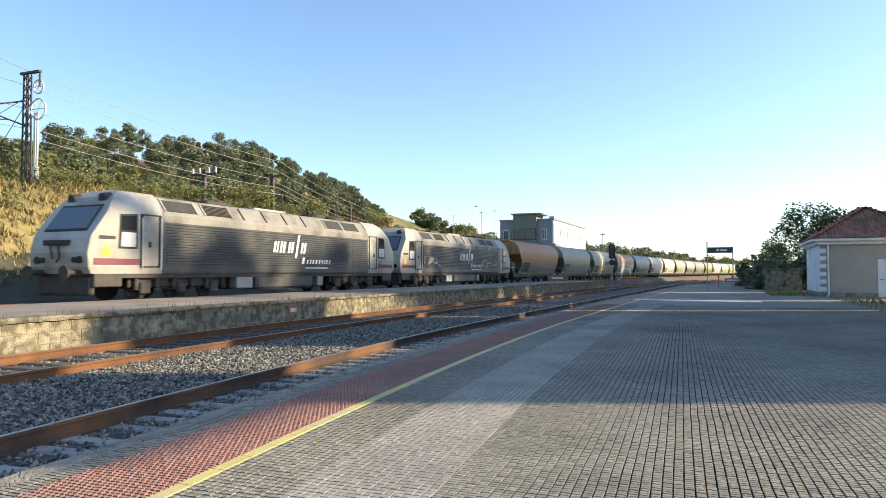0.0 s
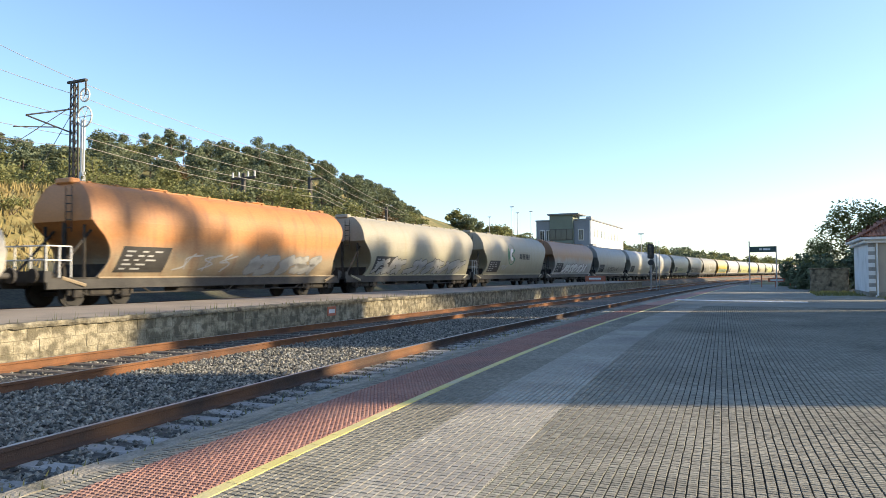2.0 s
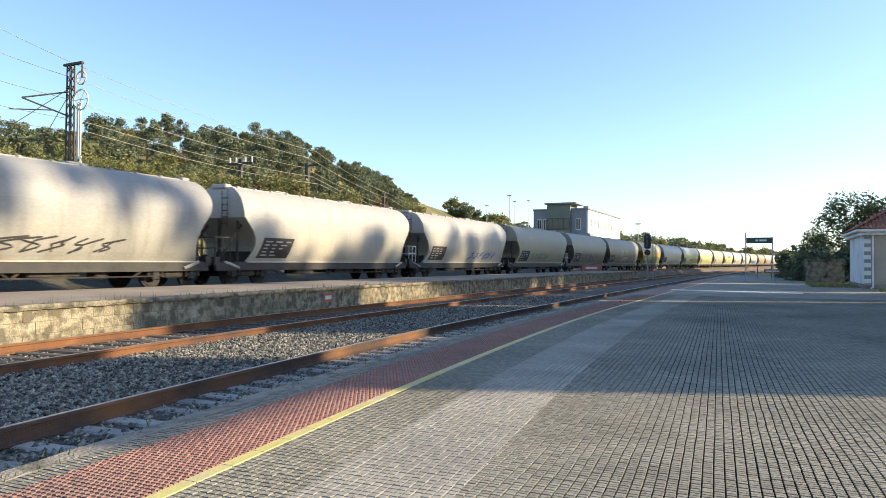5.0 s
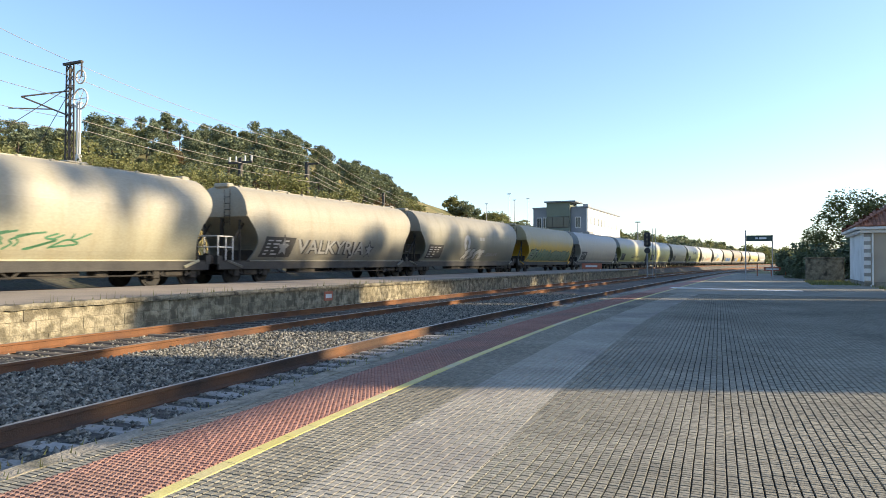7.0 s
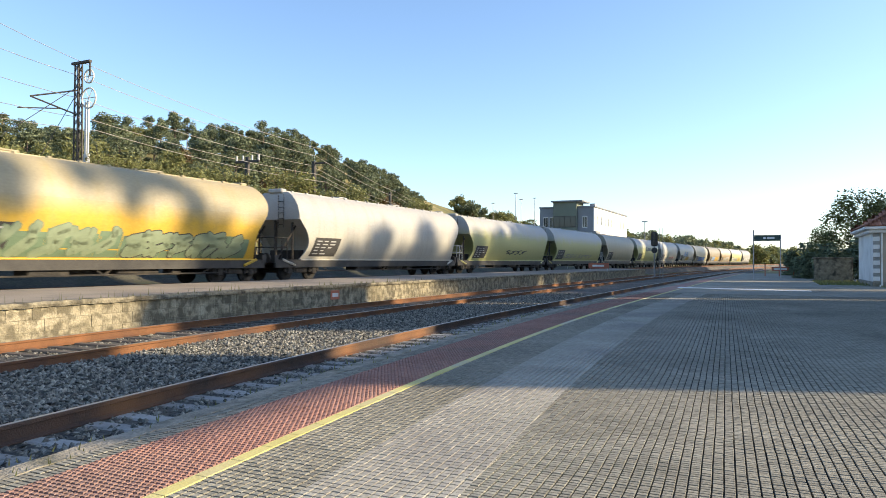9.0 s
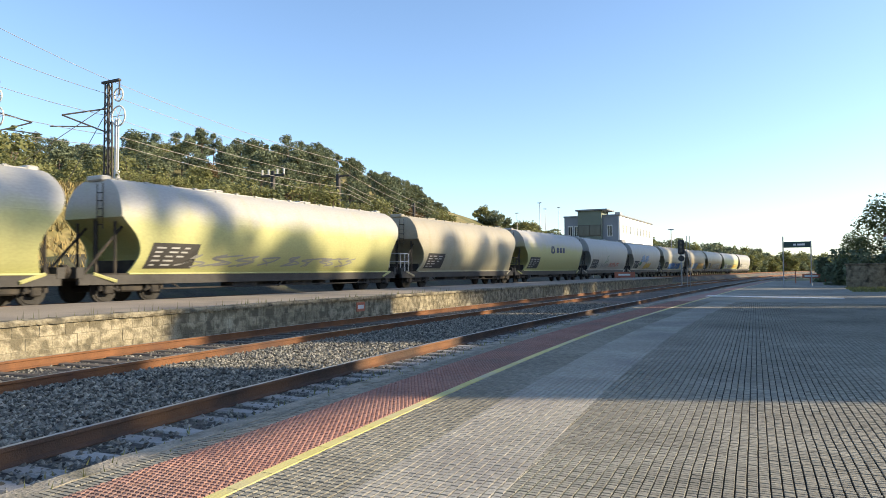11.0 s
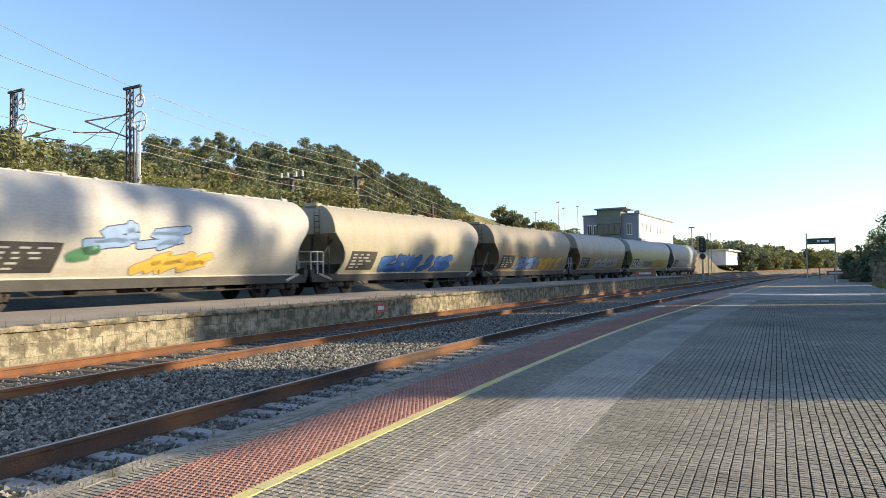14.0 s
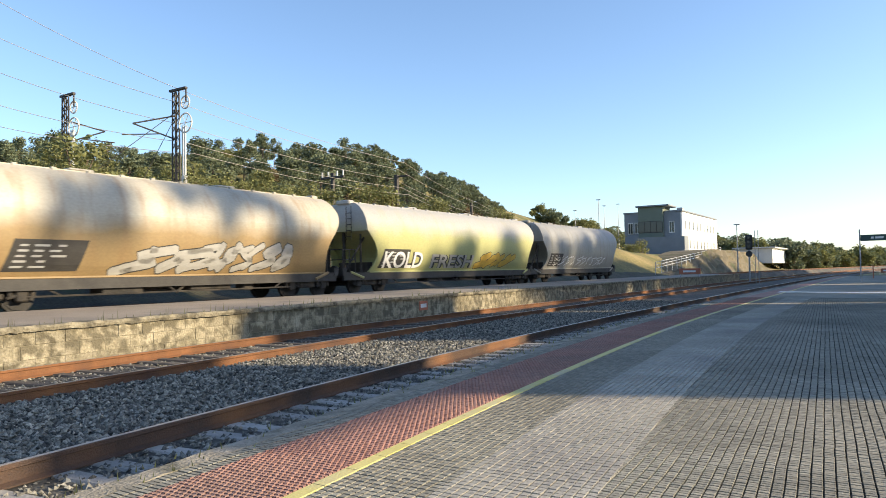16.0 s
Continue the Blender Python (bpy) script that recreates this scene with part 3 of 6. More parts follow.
def build_fence():
    f = empty("railing", label="pale tubular railing along the top of the cutting", category="railing")
    rows = [(-26.5 - 0.06 * i, 96 + 3.2 * i, 0.9 + 0.19 * i) for i in range(17)]
    for i, (x, s, z) in enumerate(rows):
        part("post", rods(((x, s, z - 0.5), (x, s, z + 1.25), 0.05)), M_RAILING, f)
    for h in (0.45, 0.85, 1.25):
        part("rail", rods(((rows[0][0], rows[0][1], rows[0][2] + h), (rows[-1][0], rows[-1][1], rows[-1][2] + h), 0.04)), M_RAILING, f)
    return f


build_fence()


def rock_face():
    """Rough cutting below the office."""
    verts, faces = [], []
    n, k = 60, 8
    for i in range(n + 1):
        s = 96 + i * 1.9
        h = 4.4 * smooth01(96, 140, s) * (1 - smooth01(180, 212, s)) + 0.3
        for j in range(k + 1):
            q = j / k
            d = 0.9 * noise.noise((s * 0.35, q * 4, 3)) + 0.5 * noise.noise((s * 0.9, q * 9, 8))
            verts.append((-24.6 - 2.6 * q + d * (0.3 + q * 0.7), s, 0.0 + h * q + 0.4 * noise.noise((s * 0.5, q, 5))))
        verts.append((-34.5, s, h - 0.1))
    w = k + 2
    for i in range(n):
        for j in range(w - 1):
            a = i * w + j
            faces.append((a, a + w, a + w + 1, a + 1))
    return tagged(add_mesh("rock_cutting", verts, faces, M_ROCK), "rough ochre rock cutting with dry growth", "rock", kind="structure")


rock_face()


def bank_cabin():
    cb = empty("cabin", pose(-41.0, 52.8, ground_z(-41.0, 52.8) - 0.2, 0, 0, 38), label="small white cabin with a yellow roof on the bank", category="cabin")
    part("wall", boxes((-1.2, 1.2, -1.0, 1.0, 0, 1.9)), M_WHITEW, cb)
    part("roof", boxes((-1.35, 1.35, -1.15, 1.15, 1.9, 2.35), bevel=0.06), M_WARNROOF, cb)
    part("window", boxes((-0.5, 0.3, -1.03, -0.99, 0.8, 1.5)), M_GLASS, cb)


bank_cabin()


# ---- electric line on the bank ----
def lattice_mast(x, s, z0, h, arm):
    m = empty("catenary_mast", pose(x, s, z0), label="lattice steel mast with tension wheels and a bracket arm", category="mast")
    w = 0.17
    for dx in (-w, w):
        for dy in (-w, w):
            part("leg", rods(((dx, dy, -1.0), (dx * 0.75, dy * 0.75, h), 0.05), seg=5), M_DARK, m)
    bm = bmesh.new()
    n = int(h / 0.5)
    for i in range(n):
        za, zb = i * h / n, (i + 1) * h / n
        f = 1 - 0.25 * i / n
        e = w * f * (1 if i % 2 else -1)
        for dy in (-w * f, w * f):
            rod(bm, (e, dy, za), (-e, dy, zb), 0.026, seg=4)
        for dx in (-w * f, w * f):
            rod(bm, (dx, -e, za), (dx, e, zb), 0.026, seg=4)
    part("bracing", bm, M_DARK, m)
    part("crosshead", boxes((-0.55, 1.0, -0.1, 0.1, h, h + 0.14), bevel=0.02), M_DARK, m)
    part("insulator", rods(((0.95, 0, h - 0.75), (0.95, 0, h), 0.05)), M_DARK, m)
    for zc, r in ((h - 0.75, 0.38), (h - 2.0, 0.58)):
        bm = bmesh.new()
        seg = 20
        for i in range(seg):
            a, b = 2 * math.pi * i / seg, 2 * math.pi * (i + 1) / seg
            rod(bm, (0.75 + r * math.cos(a), 0.1, zc + r * math.sin(a)), (0.75 + r * math.cos(b), 0.1, zc + r * math.sin(b)), 0.05, seg=5)
        for i in range(6):
            a = math.pi * i / 3
            rod(bm, (0.75, 0.1, zc), (0.75 + r * math.cos(a), 0.1, zc + r * math.sin(a)), 0.025, seg=4)
        part("tension_wheel", bm, M_RAILING, m)
    for dx in (0.5, 0.72):
        part("weight_rod", rods(((dx, 0.1, -0.5), (dx, 0.1, h - 2.2), 0.06)), M_RAILING, m)
    part("weight_stack", rods(((0.62, 0.1, 0.2), (0.62, 0.1, 2.6), 0.17)), M_RAILING, m)
    zt, k = h - 1.5, arm / 3.6
    ux, uy = -0.6 * k, -0.8 * k
    part("bracket", rods(((0, 0, zt), (ux * 2.4, uy * 2.4, zt - 0.6), 0.045), ((0, 0, zt - 1.45), (ux * 2.4, uy * 2.4, zt - 0.6), 0.045), ((ux * 0.9, uy * 0.9, zt - 1.15), (ux * 3.0, uy * 3.0, zt - 1.3), 0.035), seg=6), M_DARK, m)
    return m


def slim_mast(x, s, top, cross=True):
    z0 = ground_z(x, s)
    m = empty("line_pole", pose(x, s, z0), label="slim dark steel pole of the overhead line", category="pole")
    part("shaft", boxes((-0.16, 0.16, -0.16, 0.16, -0.6, top - z0), bevel=0.03), M_DARK, m)
    if cross:
        part("crossarm", boxes((-0.2, 1.2, -0.06, 0.06, top - z0 - 0.25, top - z0 - 0.1), bevel=0.02), M_DARK, m)
    return m


def polar(az, d):
    return d * math.sin(radians(az)), d * math.cos(radians(az))


mx, ms = polar(-53.45, 45)
lattice_mast(mx, ms, 4.9, 7.8, 3.6)
mx0, ms0 = polar(-60.95, 50)
lattice_mast(mx0, ms0, 5.3, 7.7, -3.4)
for az, d, el, c in ((-36.2, 61, 7.94, True), (-30.0, 100, 5.6, False), (-28.3, 120, 4.6, False), (-26.9, 150, 4.0, False)):
    px, ps = polar(az, d)
    slim_mast(px, ps, 1.5 + d * math.tan(radians(el)), c)


def portal_pole():
    px, ps = polar(-41.4, 62)
    m = empty("catenary_mast", pose(px, ps, ground_z(px, ps)), label="dark pole with a double insulator crosshead", category="mast")
    top = 1.5 + 62 * math.tan(radians(8.1)) - ground_z(px, ps)
    part("shaft", boxes((-0.15, 0.15, -0.15, 0.15, -0.6, top), bevel=0.03), M_DARK, m)
    part("crosshead", boxes((-1.3, 1.3, -0.1, 0.1, top - 0.5, top - 0.3), bevel=0.02), M_DARK, m)
    for x in (-1.2, -0.5, 0.5, 1.2):
        part("insulator", rods(((x, 0, top - 0.3), (x, 0, top + 0.15), 0.08)), M_RAILING, m)
    return m


portal_pole()


def tube(name, pts, r, material, parent=None, seg=4):
    """One connected thin tube through points."""
    verts, faces = [], []
    for i, p in enumerate(pts):
        d = (pts[min(i + 1, len(pts) - 1)] - pts[max(i - 1, 0)]).normalized()
        a = d.cross(Vector((0, 0, 1))).normalized()
        b = a.cross(d)
        verts += [p + (a * math.cos(6.283 * k / seg) + b * math.sin(6.283 * k / seg)) * r for k in range(seg)]
    for i in range(len(pts) - 1):
        faces += [(i * seg + k, i * seg + (k + 1) % seg, (i + 1) * seg + (k + 1) % seg, (i + 1) * seg + k) for k in range(seg)]
    return add_mesh(name, verts, faces, material, parent)


def wires():
    runs = [(15.0, 11.6, 7.6, 4.6, 3.9), (17.4, 13.1, 8.4, 5.2, 4.2), (12.6, 10.2, 6.9, 4.3, 3.7), (20.0, 13.9, 8.9, 5.6, 4.5), (11.0, 9.4, 6.3, 4.0, 3.5)]
    for k, els in enumerate(runs):
        stops = []
        for el, az, d in zip(els, (-68, -53.4 + 0.3 * k, -36.4 + 0.3 * k, -29.5, -26.8), (46, 45, 61, 105, 150)):
            x, s = polar(az, d)
            stops.append(Vector((x, s, 1.5 + d * math.tan(radians(el)))))
        pts = [stops[0]]
        for a, b in zip(stops, stops[1:]):
            pts += [a.lerp(b, i / 8) - Vector((0, 0, 1.4 * (i / 8) * (1 - i / 8))) for i in range(1, 9)]
        tagged(tube("overhead_wire", pts, 0.016, M_WIRE), "thin bright overhead wire sagging between masts", "wire")
    for az, d, el in ((-56.5, 46, 12.3), (-61.0, 44, 9.0)):
        x, s = polar(az, d)
        top = polar(-53.2, 45)
        tagged(tube("guy_wire", [Vector((top[0], top[1], 11.6)), Vector((x, s, 6.2))], 0.02, M_DARK), "dark slanting guy wire of the mast", "wire")


wires()


def lamp_post(az, d, el):
    px, ps = polar(az, d)
    z0 = ground_z(px, ps)
    m = empty("street_lamp", pose(px, ps, z0), label="tall slim grey street lamp on the rise", category="street lamp")
    top = 1.5 + d * math.tan(radians(el)) - z0
    part("pole", rods(((0, 0, -0.5), (0, 0, top), 0.12, 0.07)), M_STEEL, m)
    part("lamp_head", boxes((-0.5, 0.5, -0.2, 0.2, top - 0.05, top + 0.12), bevel=0.04), M_STEEL, m)


for az, d, el in ((-19.64, 165, 5.5), (-19.2, 190, 5.0), (-18.1, 210, 5.1), (-21.5, 190, 4.7), (-9.4, 130, 3.1)):
    lamp_post(az, d, el)


# ---- trees ----
def leaf_clumps(rnd, blobs, leaves, size):
    """Small leaf quads around clump centres."""
    verts, faces = [], []
    for (cx, cy, cz, r) in blobs:
        for _ in range(leaves):
            v = Vector((rnd.gauss(0, 1), rnd.gauss(0, 1), rnd.gauss(0, 0.75)))
            v = v.normalized() * r * rnd.uniform(0.45, 1.08)
            p = Vector((cx, cy, cz)) + v
            a, b = Vector((rnd.uniform(-1, 1), rnd.uniform(-1, 1), rnd.uniform(-0.6, 0.6))).normalized(), Vector((rnd.uniform(-1, 1), rnd.uniform(-1, 1), rnd.uniform(-1, 1))).normalized()
            q = size * rnd.uniform(0.5, 1.3)
            k = len(verts)
            verts += [p - a * q, p + b * q * 0.6, p + a * q, p - b * q * 0.6]
            faces.append((k, k + 1, k + 2, k + 3))
    return verts, faces


def tree_meshes(seed, h, kind):
    """Trunk with limbs, and a crown mesh. kind: pine, broad or bush."""
    rnd = random.Random(seed)
    bm, blobs = bmesh.new(), []
    if kind == "pine":
        rod(bm, (0, 0, -0.5), (0.15, 0.1, h * 0.95), h * 0.022, h * 0.008, seg=6)
        for i in range(15):
            z = h * rnd.uniform(0.3, 0.97)
            a, r = rnd.uniform(0, 6.28), h * rnd.uniform(0.05, 0.24) * (1.35 - z / h)
            p = (r * 1.5 * math.cos(a), r * 1.5 * math.sin(a), z + 0.3)
            rod(bm, (0, 0, z - 0.4), p, h * 0.008, h * 0.003, seg=4)
            blobs.append((*p, h * rnd.uniform(0.07, 0.13)))
        blobs.append((0.1, 0.1, h * 0.96, h * 0.1))
    elif kind == "broad":
        rod(bm, (0, 0, -0.5), (0, 0, h * 0.55), h * 0.03, h * 0.018, seg=7)
        for i in range(16):
            a, z = rnd.uniform(0, 6.28), h * rnd.uniform(0.28, 0.92)
            r = h * 0.36 * math.sqrt(max(0.08, 1 - ((z / h - 0.55) / 0.45) ** 2)) * rnd.uniform(0.35, 1)
            p = (r * math.cos(a), r * math.sin(a), z)
            rod(bm, (0, 0, min(z * 0.7, h * 0.5)), p, h * 0.01, h * 0.003, seg=4)
            blobs.append((*p, h * rnd.uniform(0.1, 0.17)))
    elif kind == "low":
        for i in range(14):
            a, r = rnd.uniform(0, 6.28), h * rnd.uniform(0.0, 0.5)
            p = (r * math.cos(a), r * math.sin(a), h * rnd.uniform(0.1, 0.85) * (1 - 0.5 * r / h))
            rod(bm, (0, 0, -0.3), p, 0.08, 0.03, seg=4)
            blobs.append((*p, h * rnd.uniform(0.13, 0.22)))
    elif kind == "tall":
        rod(bm, (0, 0, -0.5), (0, 0, h * 0.92), h * 0.014, h * 0.006, seg=7)
        for i in range(13):
            a, z, r = rnd.uniform(0, 6.28), h * rnd.uniform(0.76, 0.98), rnd.uniform(0.4, 3.0)
            p = (r * math.cos(a), r * math.sin(a), z)
            rod(bm, (0, 0, z - 1.2), p, 0.09, 0.03, seg=4)
            blobs.append((*p, rnd.uniform(0.7, 1.5)))
    elif kind == "flat":
        rod(bm, (0, 0, -0.5), (0, 0, h * 0.95), h * 0.01, h * 0.004, seg=7)
        for i in range(11):
            a, z, r = rnd.uniform(0, 6.28), h * rnd.uniform(0.925, 0.975), rnd.uniform(0.2, 2.2)
            p = (r * math.cos(a), r * math.sin(a), z)
            rod(bm, (0, 0, z - 0.8), p, 0.06, 0.02, seg=4)
            blobs.append((*p, rnd.uniform(0.5, 0.95)))
    else:
        for i in range(6):
            a, r = rnd.uniform(0, 6.28), h * rnd.uniform(0.1, 0.5)
            p = (r * math.cos(a), r * math.sin(a), h * rnd.uniform(0.25, 0.75))
            rod(bm, (0, 0, -0.3), p, 0.05, 0.02, seg=4)
            blobs.append((*p, h * rnd.uniform(0.2, 0.32)))
    return bm, blobs, rnd


def make_tree(name, seed, h, kind, material, leaves, size, label):
    root = empty(name, label=label, category="bush" if kind == "bush" else "tree")
    bm, blobs, rnd = tree_meshes(seed, h, kind)
    part("trunk", bm, M_BARK, root)
    v, f = leaf_clumps(rnd, blobs, leaves, size)
    add_mesh("crown", v, f, material, root)
    return root


PINES = [make_tree("pine_tree", 20 + i, 9.0 + i % 3, "pine", M_LEAF, 190, 0.26, "tall pine with a loose dark green crown on the ridge") for i in range(5)]
BROADS = [make_tree("broadleaf_tree", 40 + i, 7.5, "broad", M_LEAF2, 190, 0.24, "broad olive green tree on the hillside") for i in range(3)]
BROWN = make_tree("browned_tree", 60, 8.0, "broad", M_LEAF3, 70, 0.30, "half dead browned tree among the pines")
BUSHES = [make_tree("bush", 70 + i, 2.6, "bush", M_LEAF2, 110, 0.13, "dry olive bush on the grass bank") for i in range(3)]
rt = random.Random(9)
placed = []


def plant(models, x, s, scale=1.0, sink=0.2):
    src = models[rt.randrange(len(models))]
    m = pose(x, s, ground_z(x, s) - sink, 0, 0, rt.uniform(0, 360))
    if src not in placed:
        placed.append(src)
        src.matrix_basis = m
        src.scale = (scale, scale, scale * rt.uniform(0.9, 1.1))
        return src
    ob = copy_thing(src, m)
    ob.scale = (scale, scale, scale * rt.uniform(0.9, 1.1))
    return ob


# ridge wood: the treetops keep below a line that rises to the middle of the ridge and falls away behind
TOPS = [(-70, 9.4), (-62, 9.8), (-57.9, 10.05), (-55.8, 9.72), (-54, 9.65), (-51.5, 10.41), (-49.8, 10.43), (-46.8, 11.2), (-44.9, 10.14), (-43.3, 10.37), (-41.3, 10.61), (-38.3, 10.49), (-35.6, 9.38), (-33.3, 8.17), (-31.4, 7.79), (-29.6, 6.85), (-28.2, 5.84), (-26.3, 4.5), (-25.3, 2.6), (-20, 1.6)]


def treetop(x, s):
    az = math.degrees(math.atan2(x, s))
    for (a, ea), (b, eb) in zip(TOPS, TOPS[1:]):
        if a <= az <= b:
            return 1.5 + math.hypot(x, s) * math.tan(radians(ea + (eb - ea) * (az - a) / (b - a)))
    return 8.0


for s in range(40, 372, 6):
    for row, x in enumerate((-51, -58, -65, -72, -79, -86, -93, -100, -107, -114, -121, -128, -135, -142)):
        xx, sx = x + rt.uniform(-4, 4), s + rt.uniform(-3, 3)
        if (row < 3 and (s > 150 or rt.random() < 0.5)) or (xx > -105 and s > 265) or math.atan2(xx, sx) < radians(-69):
            continue
        room = (treetop(xx, sx) - ground_z(xx, sx)) * rt.uniform(0.8, 1.02)
        if room < 2.0:
            continue
        r = rt.random()
        kind = [BROWN] if r < 0.03 else (BROADS if r < (0.75 if row < 4 else 0.25) else PINES)
        plant(kind, xx, sx, min(room / 9.6, rt.uniform(0.4, 0.7) if row < 3 else rt.uniform(0.62, 1.15)))
# bank bushes
for _ in range(110):
    s = rt.uniform(18, 130)
    plant(BUSHES, rt.uniform(-50, -35), s, rt.uniform(0.5, 1.3))
for _ in range(45):
    s = rt.uniform(9, 46)
    plant(BUSHES, rt.uniform(-38, -32), s, rt.uniform(0.25, 0.7))
# far tree line
FAR_TREES = [make_tree("hedge_tree", 80 + i, 7.0, "low", M_LEAF if i else M_LEAF2, 150, 0.42, "low spreading tree in the distant wood") for i in range(3)]
k = 0
az = -24.0
while az < 12:
    for d in (228, 262, 300):
        x, s = polar(az + rt.uniform(-0.3, 0.3), d + rt.uniform(-10, 10))
        swing = s * s / (2 * TRAIN_R)
        if (az < -12 and d < 250) or TRAIN_X - 9 < x - swing < 5:
            continue
        high = 1.65 if -6.6 < az < -3.6 and d < 240 else 1.05
        plant(FAR_TREES, x, s, high * rt.uniform(0.75, 1.25), 0.8)
    az += 0.75
for s in range(188, 520, 8):
    for dx in (-33, -41, -50):
        x = dx + s * s / (2 * TRAIN_R) + rt.uniform(-3, 3)
        if s < 246 and x > -46:
            continue
        plant(FAR_TREES, x, s + rt.uniform(-3, 3), rt.uniform(0.8, 1.35) * (0.9 if s < 262 else 1.0), 0.6)
for s in range(112, 330, 8):
    plant(FAR_TREES, 8 + s * s / (2 * TRAIN_R) + rt.uniform(-2, 3), s, rt.uniform(0.35, 0.6) + s / 700, 0.4)
big = make_tree("dark_tree", 91, 8.6, "broad", M_LEAF2, 330, 0.16, "dense dark tree behind the garden wall")
big.matrix_basis = pose(7.4, 76, -0.4)
for x, s, sc in ((4.2, 74, 0.62), (10.8, 80, 1.0), (15.5, 92, 1.1)):
    copy_thing(big, pose(x, s, -0.4, 0, 0, 70 * x)).scale = (sc, sc, sc * 0.95)
for x, s, sc in ((2.6, 70, 0.4), (4.4, 68, 0.55), (6.6, 70, 0.75), (9.4, 73, 0.8), (3.4, 77, 0.6), (12.5, 75, 0.8), (1.6, 84, 0.4)):
    plant(FAR_TREES[1:], x, s, sc, 0.3)
gw = empty("garden_wall", label="low dark stone garden wall beside the hut", category="wall")
part("wall", boxes((2.6, 5.2, 60.0, 60.35, -0.4, 1.7), bevel=0.05), M_COPING, gw)
part("coping", boxes((2.5, 5.25, 59.95, 60.4, 1.7, 1.82), bevel=0.03), M_COPING, gw)

# ---- out of the picture: unseen house walls and trees added to throw the shade ----
house = empty("station_house", label="unseen plain house walls added to shade the platform and rails", category="building")
# Unseen blocks; heights and gaps are set by the bands of shade wanted.
part("upper_bay", boxes((9.0, 10.0, 9.9, 13.0, 6.3, 8.9)), M_HUT, house)
part("wall", boxes((9.0, 10.4, 13.0, 16.9, -0.4, 8.9)), M_HUT, house)
part("low_wing", boxes((9.0, 10.4, 16.9, 22.3, -0.4, 6.7)), M_HUT, house)
part("far_wing", boxes((9.0, 10.4, 22.3, 33.5, -0.4, 11.0)), M_HUT, house)
part("long_wing", boxes((9.4, 10.4, 34.8, 43.0, -0.4, 9.7)), M_HUT, house)
# Unseen leafy trees, added where far wagons and ground need shade.
SHADE = make_tree("shade_tree", 95, 12.0, "broad", M_LEAF, 420, 0.36, "unseen tall leafy tree added to shade the far wagons and ground")
SHADE.matrix_basis = pose(14, 50, -0.4)
SHADE.scale = (0.8, 0.8, 1.26)
for x, s, sc in ((27, 78, 1.5), (28, 86, 1.55), (30, 94, 1.55), (32, 103, 1.6), (34, 112, 1.65), (36, 121, 1.7), (15, 58, 0.85), (17, 68, 0.9), (19, 78, 0.95),
                 (31, 82, 1.5), (33, 91, 1.55), (35, 99, 1.6), (37, 108, 1.65), (39, 117, 1.7), (41, 127, 1.75), (44, 137, 1.8), (46, 146, 1.85), (48, 154, 1.85), (50, 163, 1.88), (52, 172, 1.9), (54, 182, 1.92)):
    copy_thing(SHADE, pose(x, s, -0.4, 0, 0, 47 * s)).scale = (sc, sc, sc * 1.58)
# Unseen high crowns that dapple the train but let sun pass below.
HIGH = make_tree("tall_tree", 97, 21.5, "tall", M_LEAF, 190, 0.34, "unseen bare-stemmed tree added to dapple the train with its high crown")
HIGH.matrix_basis = pose(20.5, 48, -0.4)
for x, s, sc in ((21, 48.5, 0.97), (22, 55, 1.03), (22.5, 62, 1.05), (24, 69, 1.1), (26, 58, 1.12), (26, 74, 1.15)):
    copy_thing(HIGH, pose(x, s, -0.4, 0, 0, 61 * s)).scale = (sc, sc, sc)
# Unseen flat crowns, each set for one patch of shade on the wagons.
FLAT = make_tree("tall_tree", 99, 21.5, "flat", M_LEAF, 170, 0.3, "unseen slender tree with a flat crown added to shade the near wagons")
FLAT.matrix_basis = pose(21, 40, -1.0)
for x, s, wide, high in ((21, 33.6, 0.85, 1.12), (22.5, 43.0, 0.7, 1.0), (21, 28.6, 0.6, 1.07), (21, 36.8, 0.5, 1.05)):
    copy_thing(FLAT, pose(x, s, -0.4, 0, 0, 61 * s)).scale = (wide, wide, high)


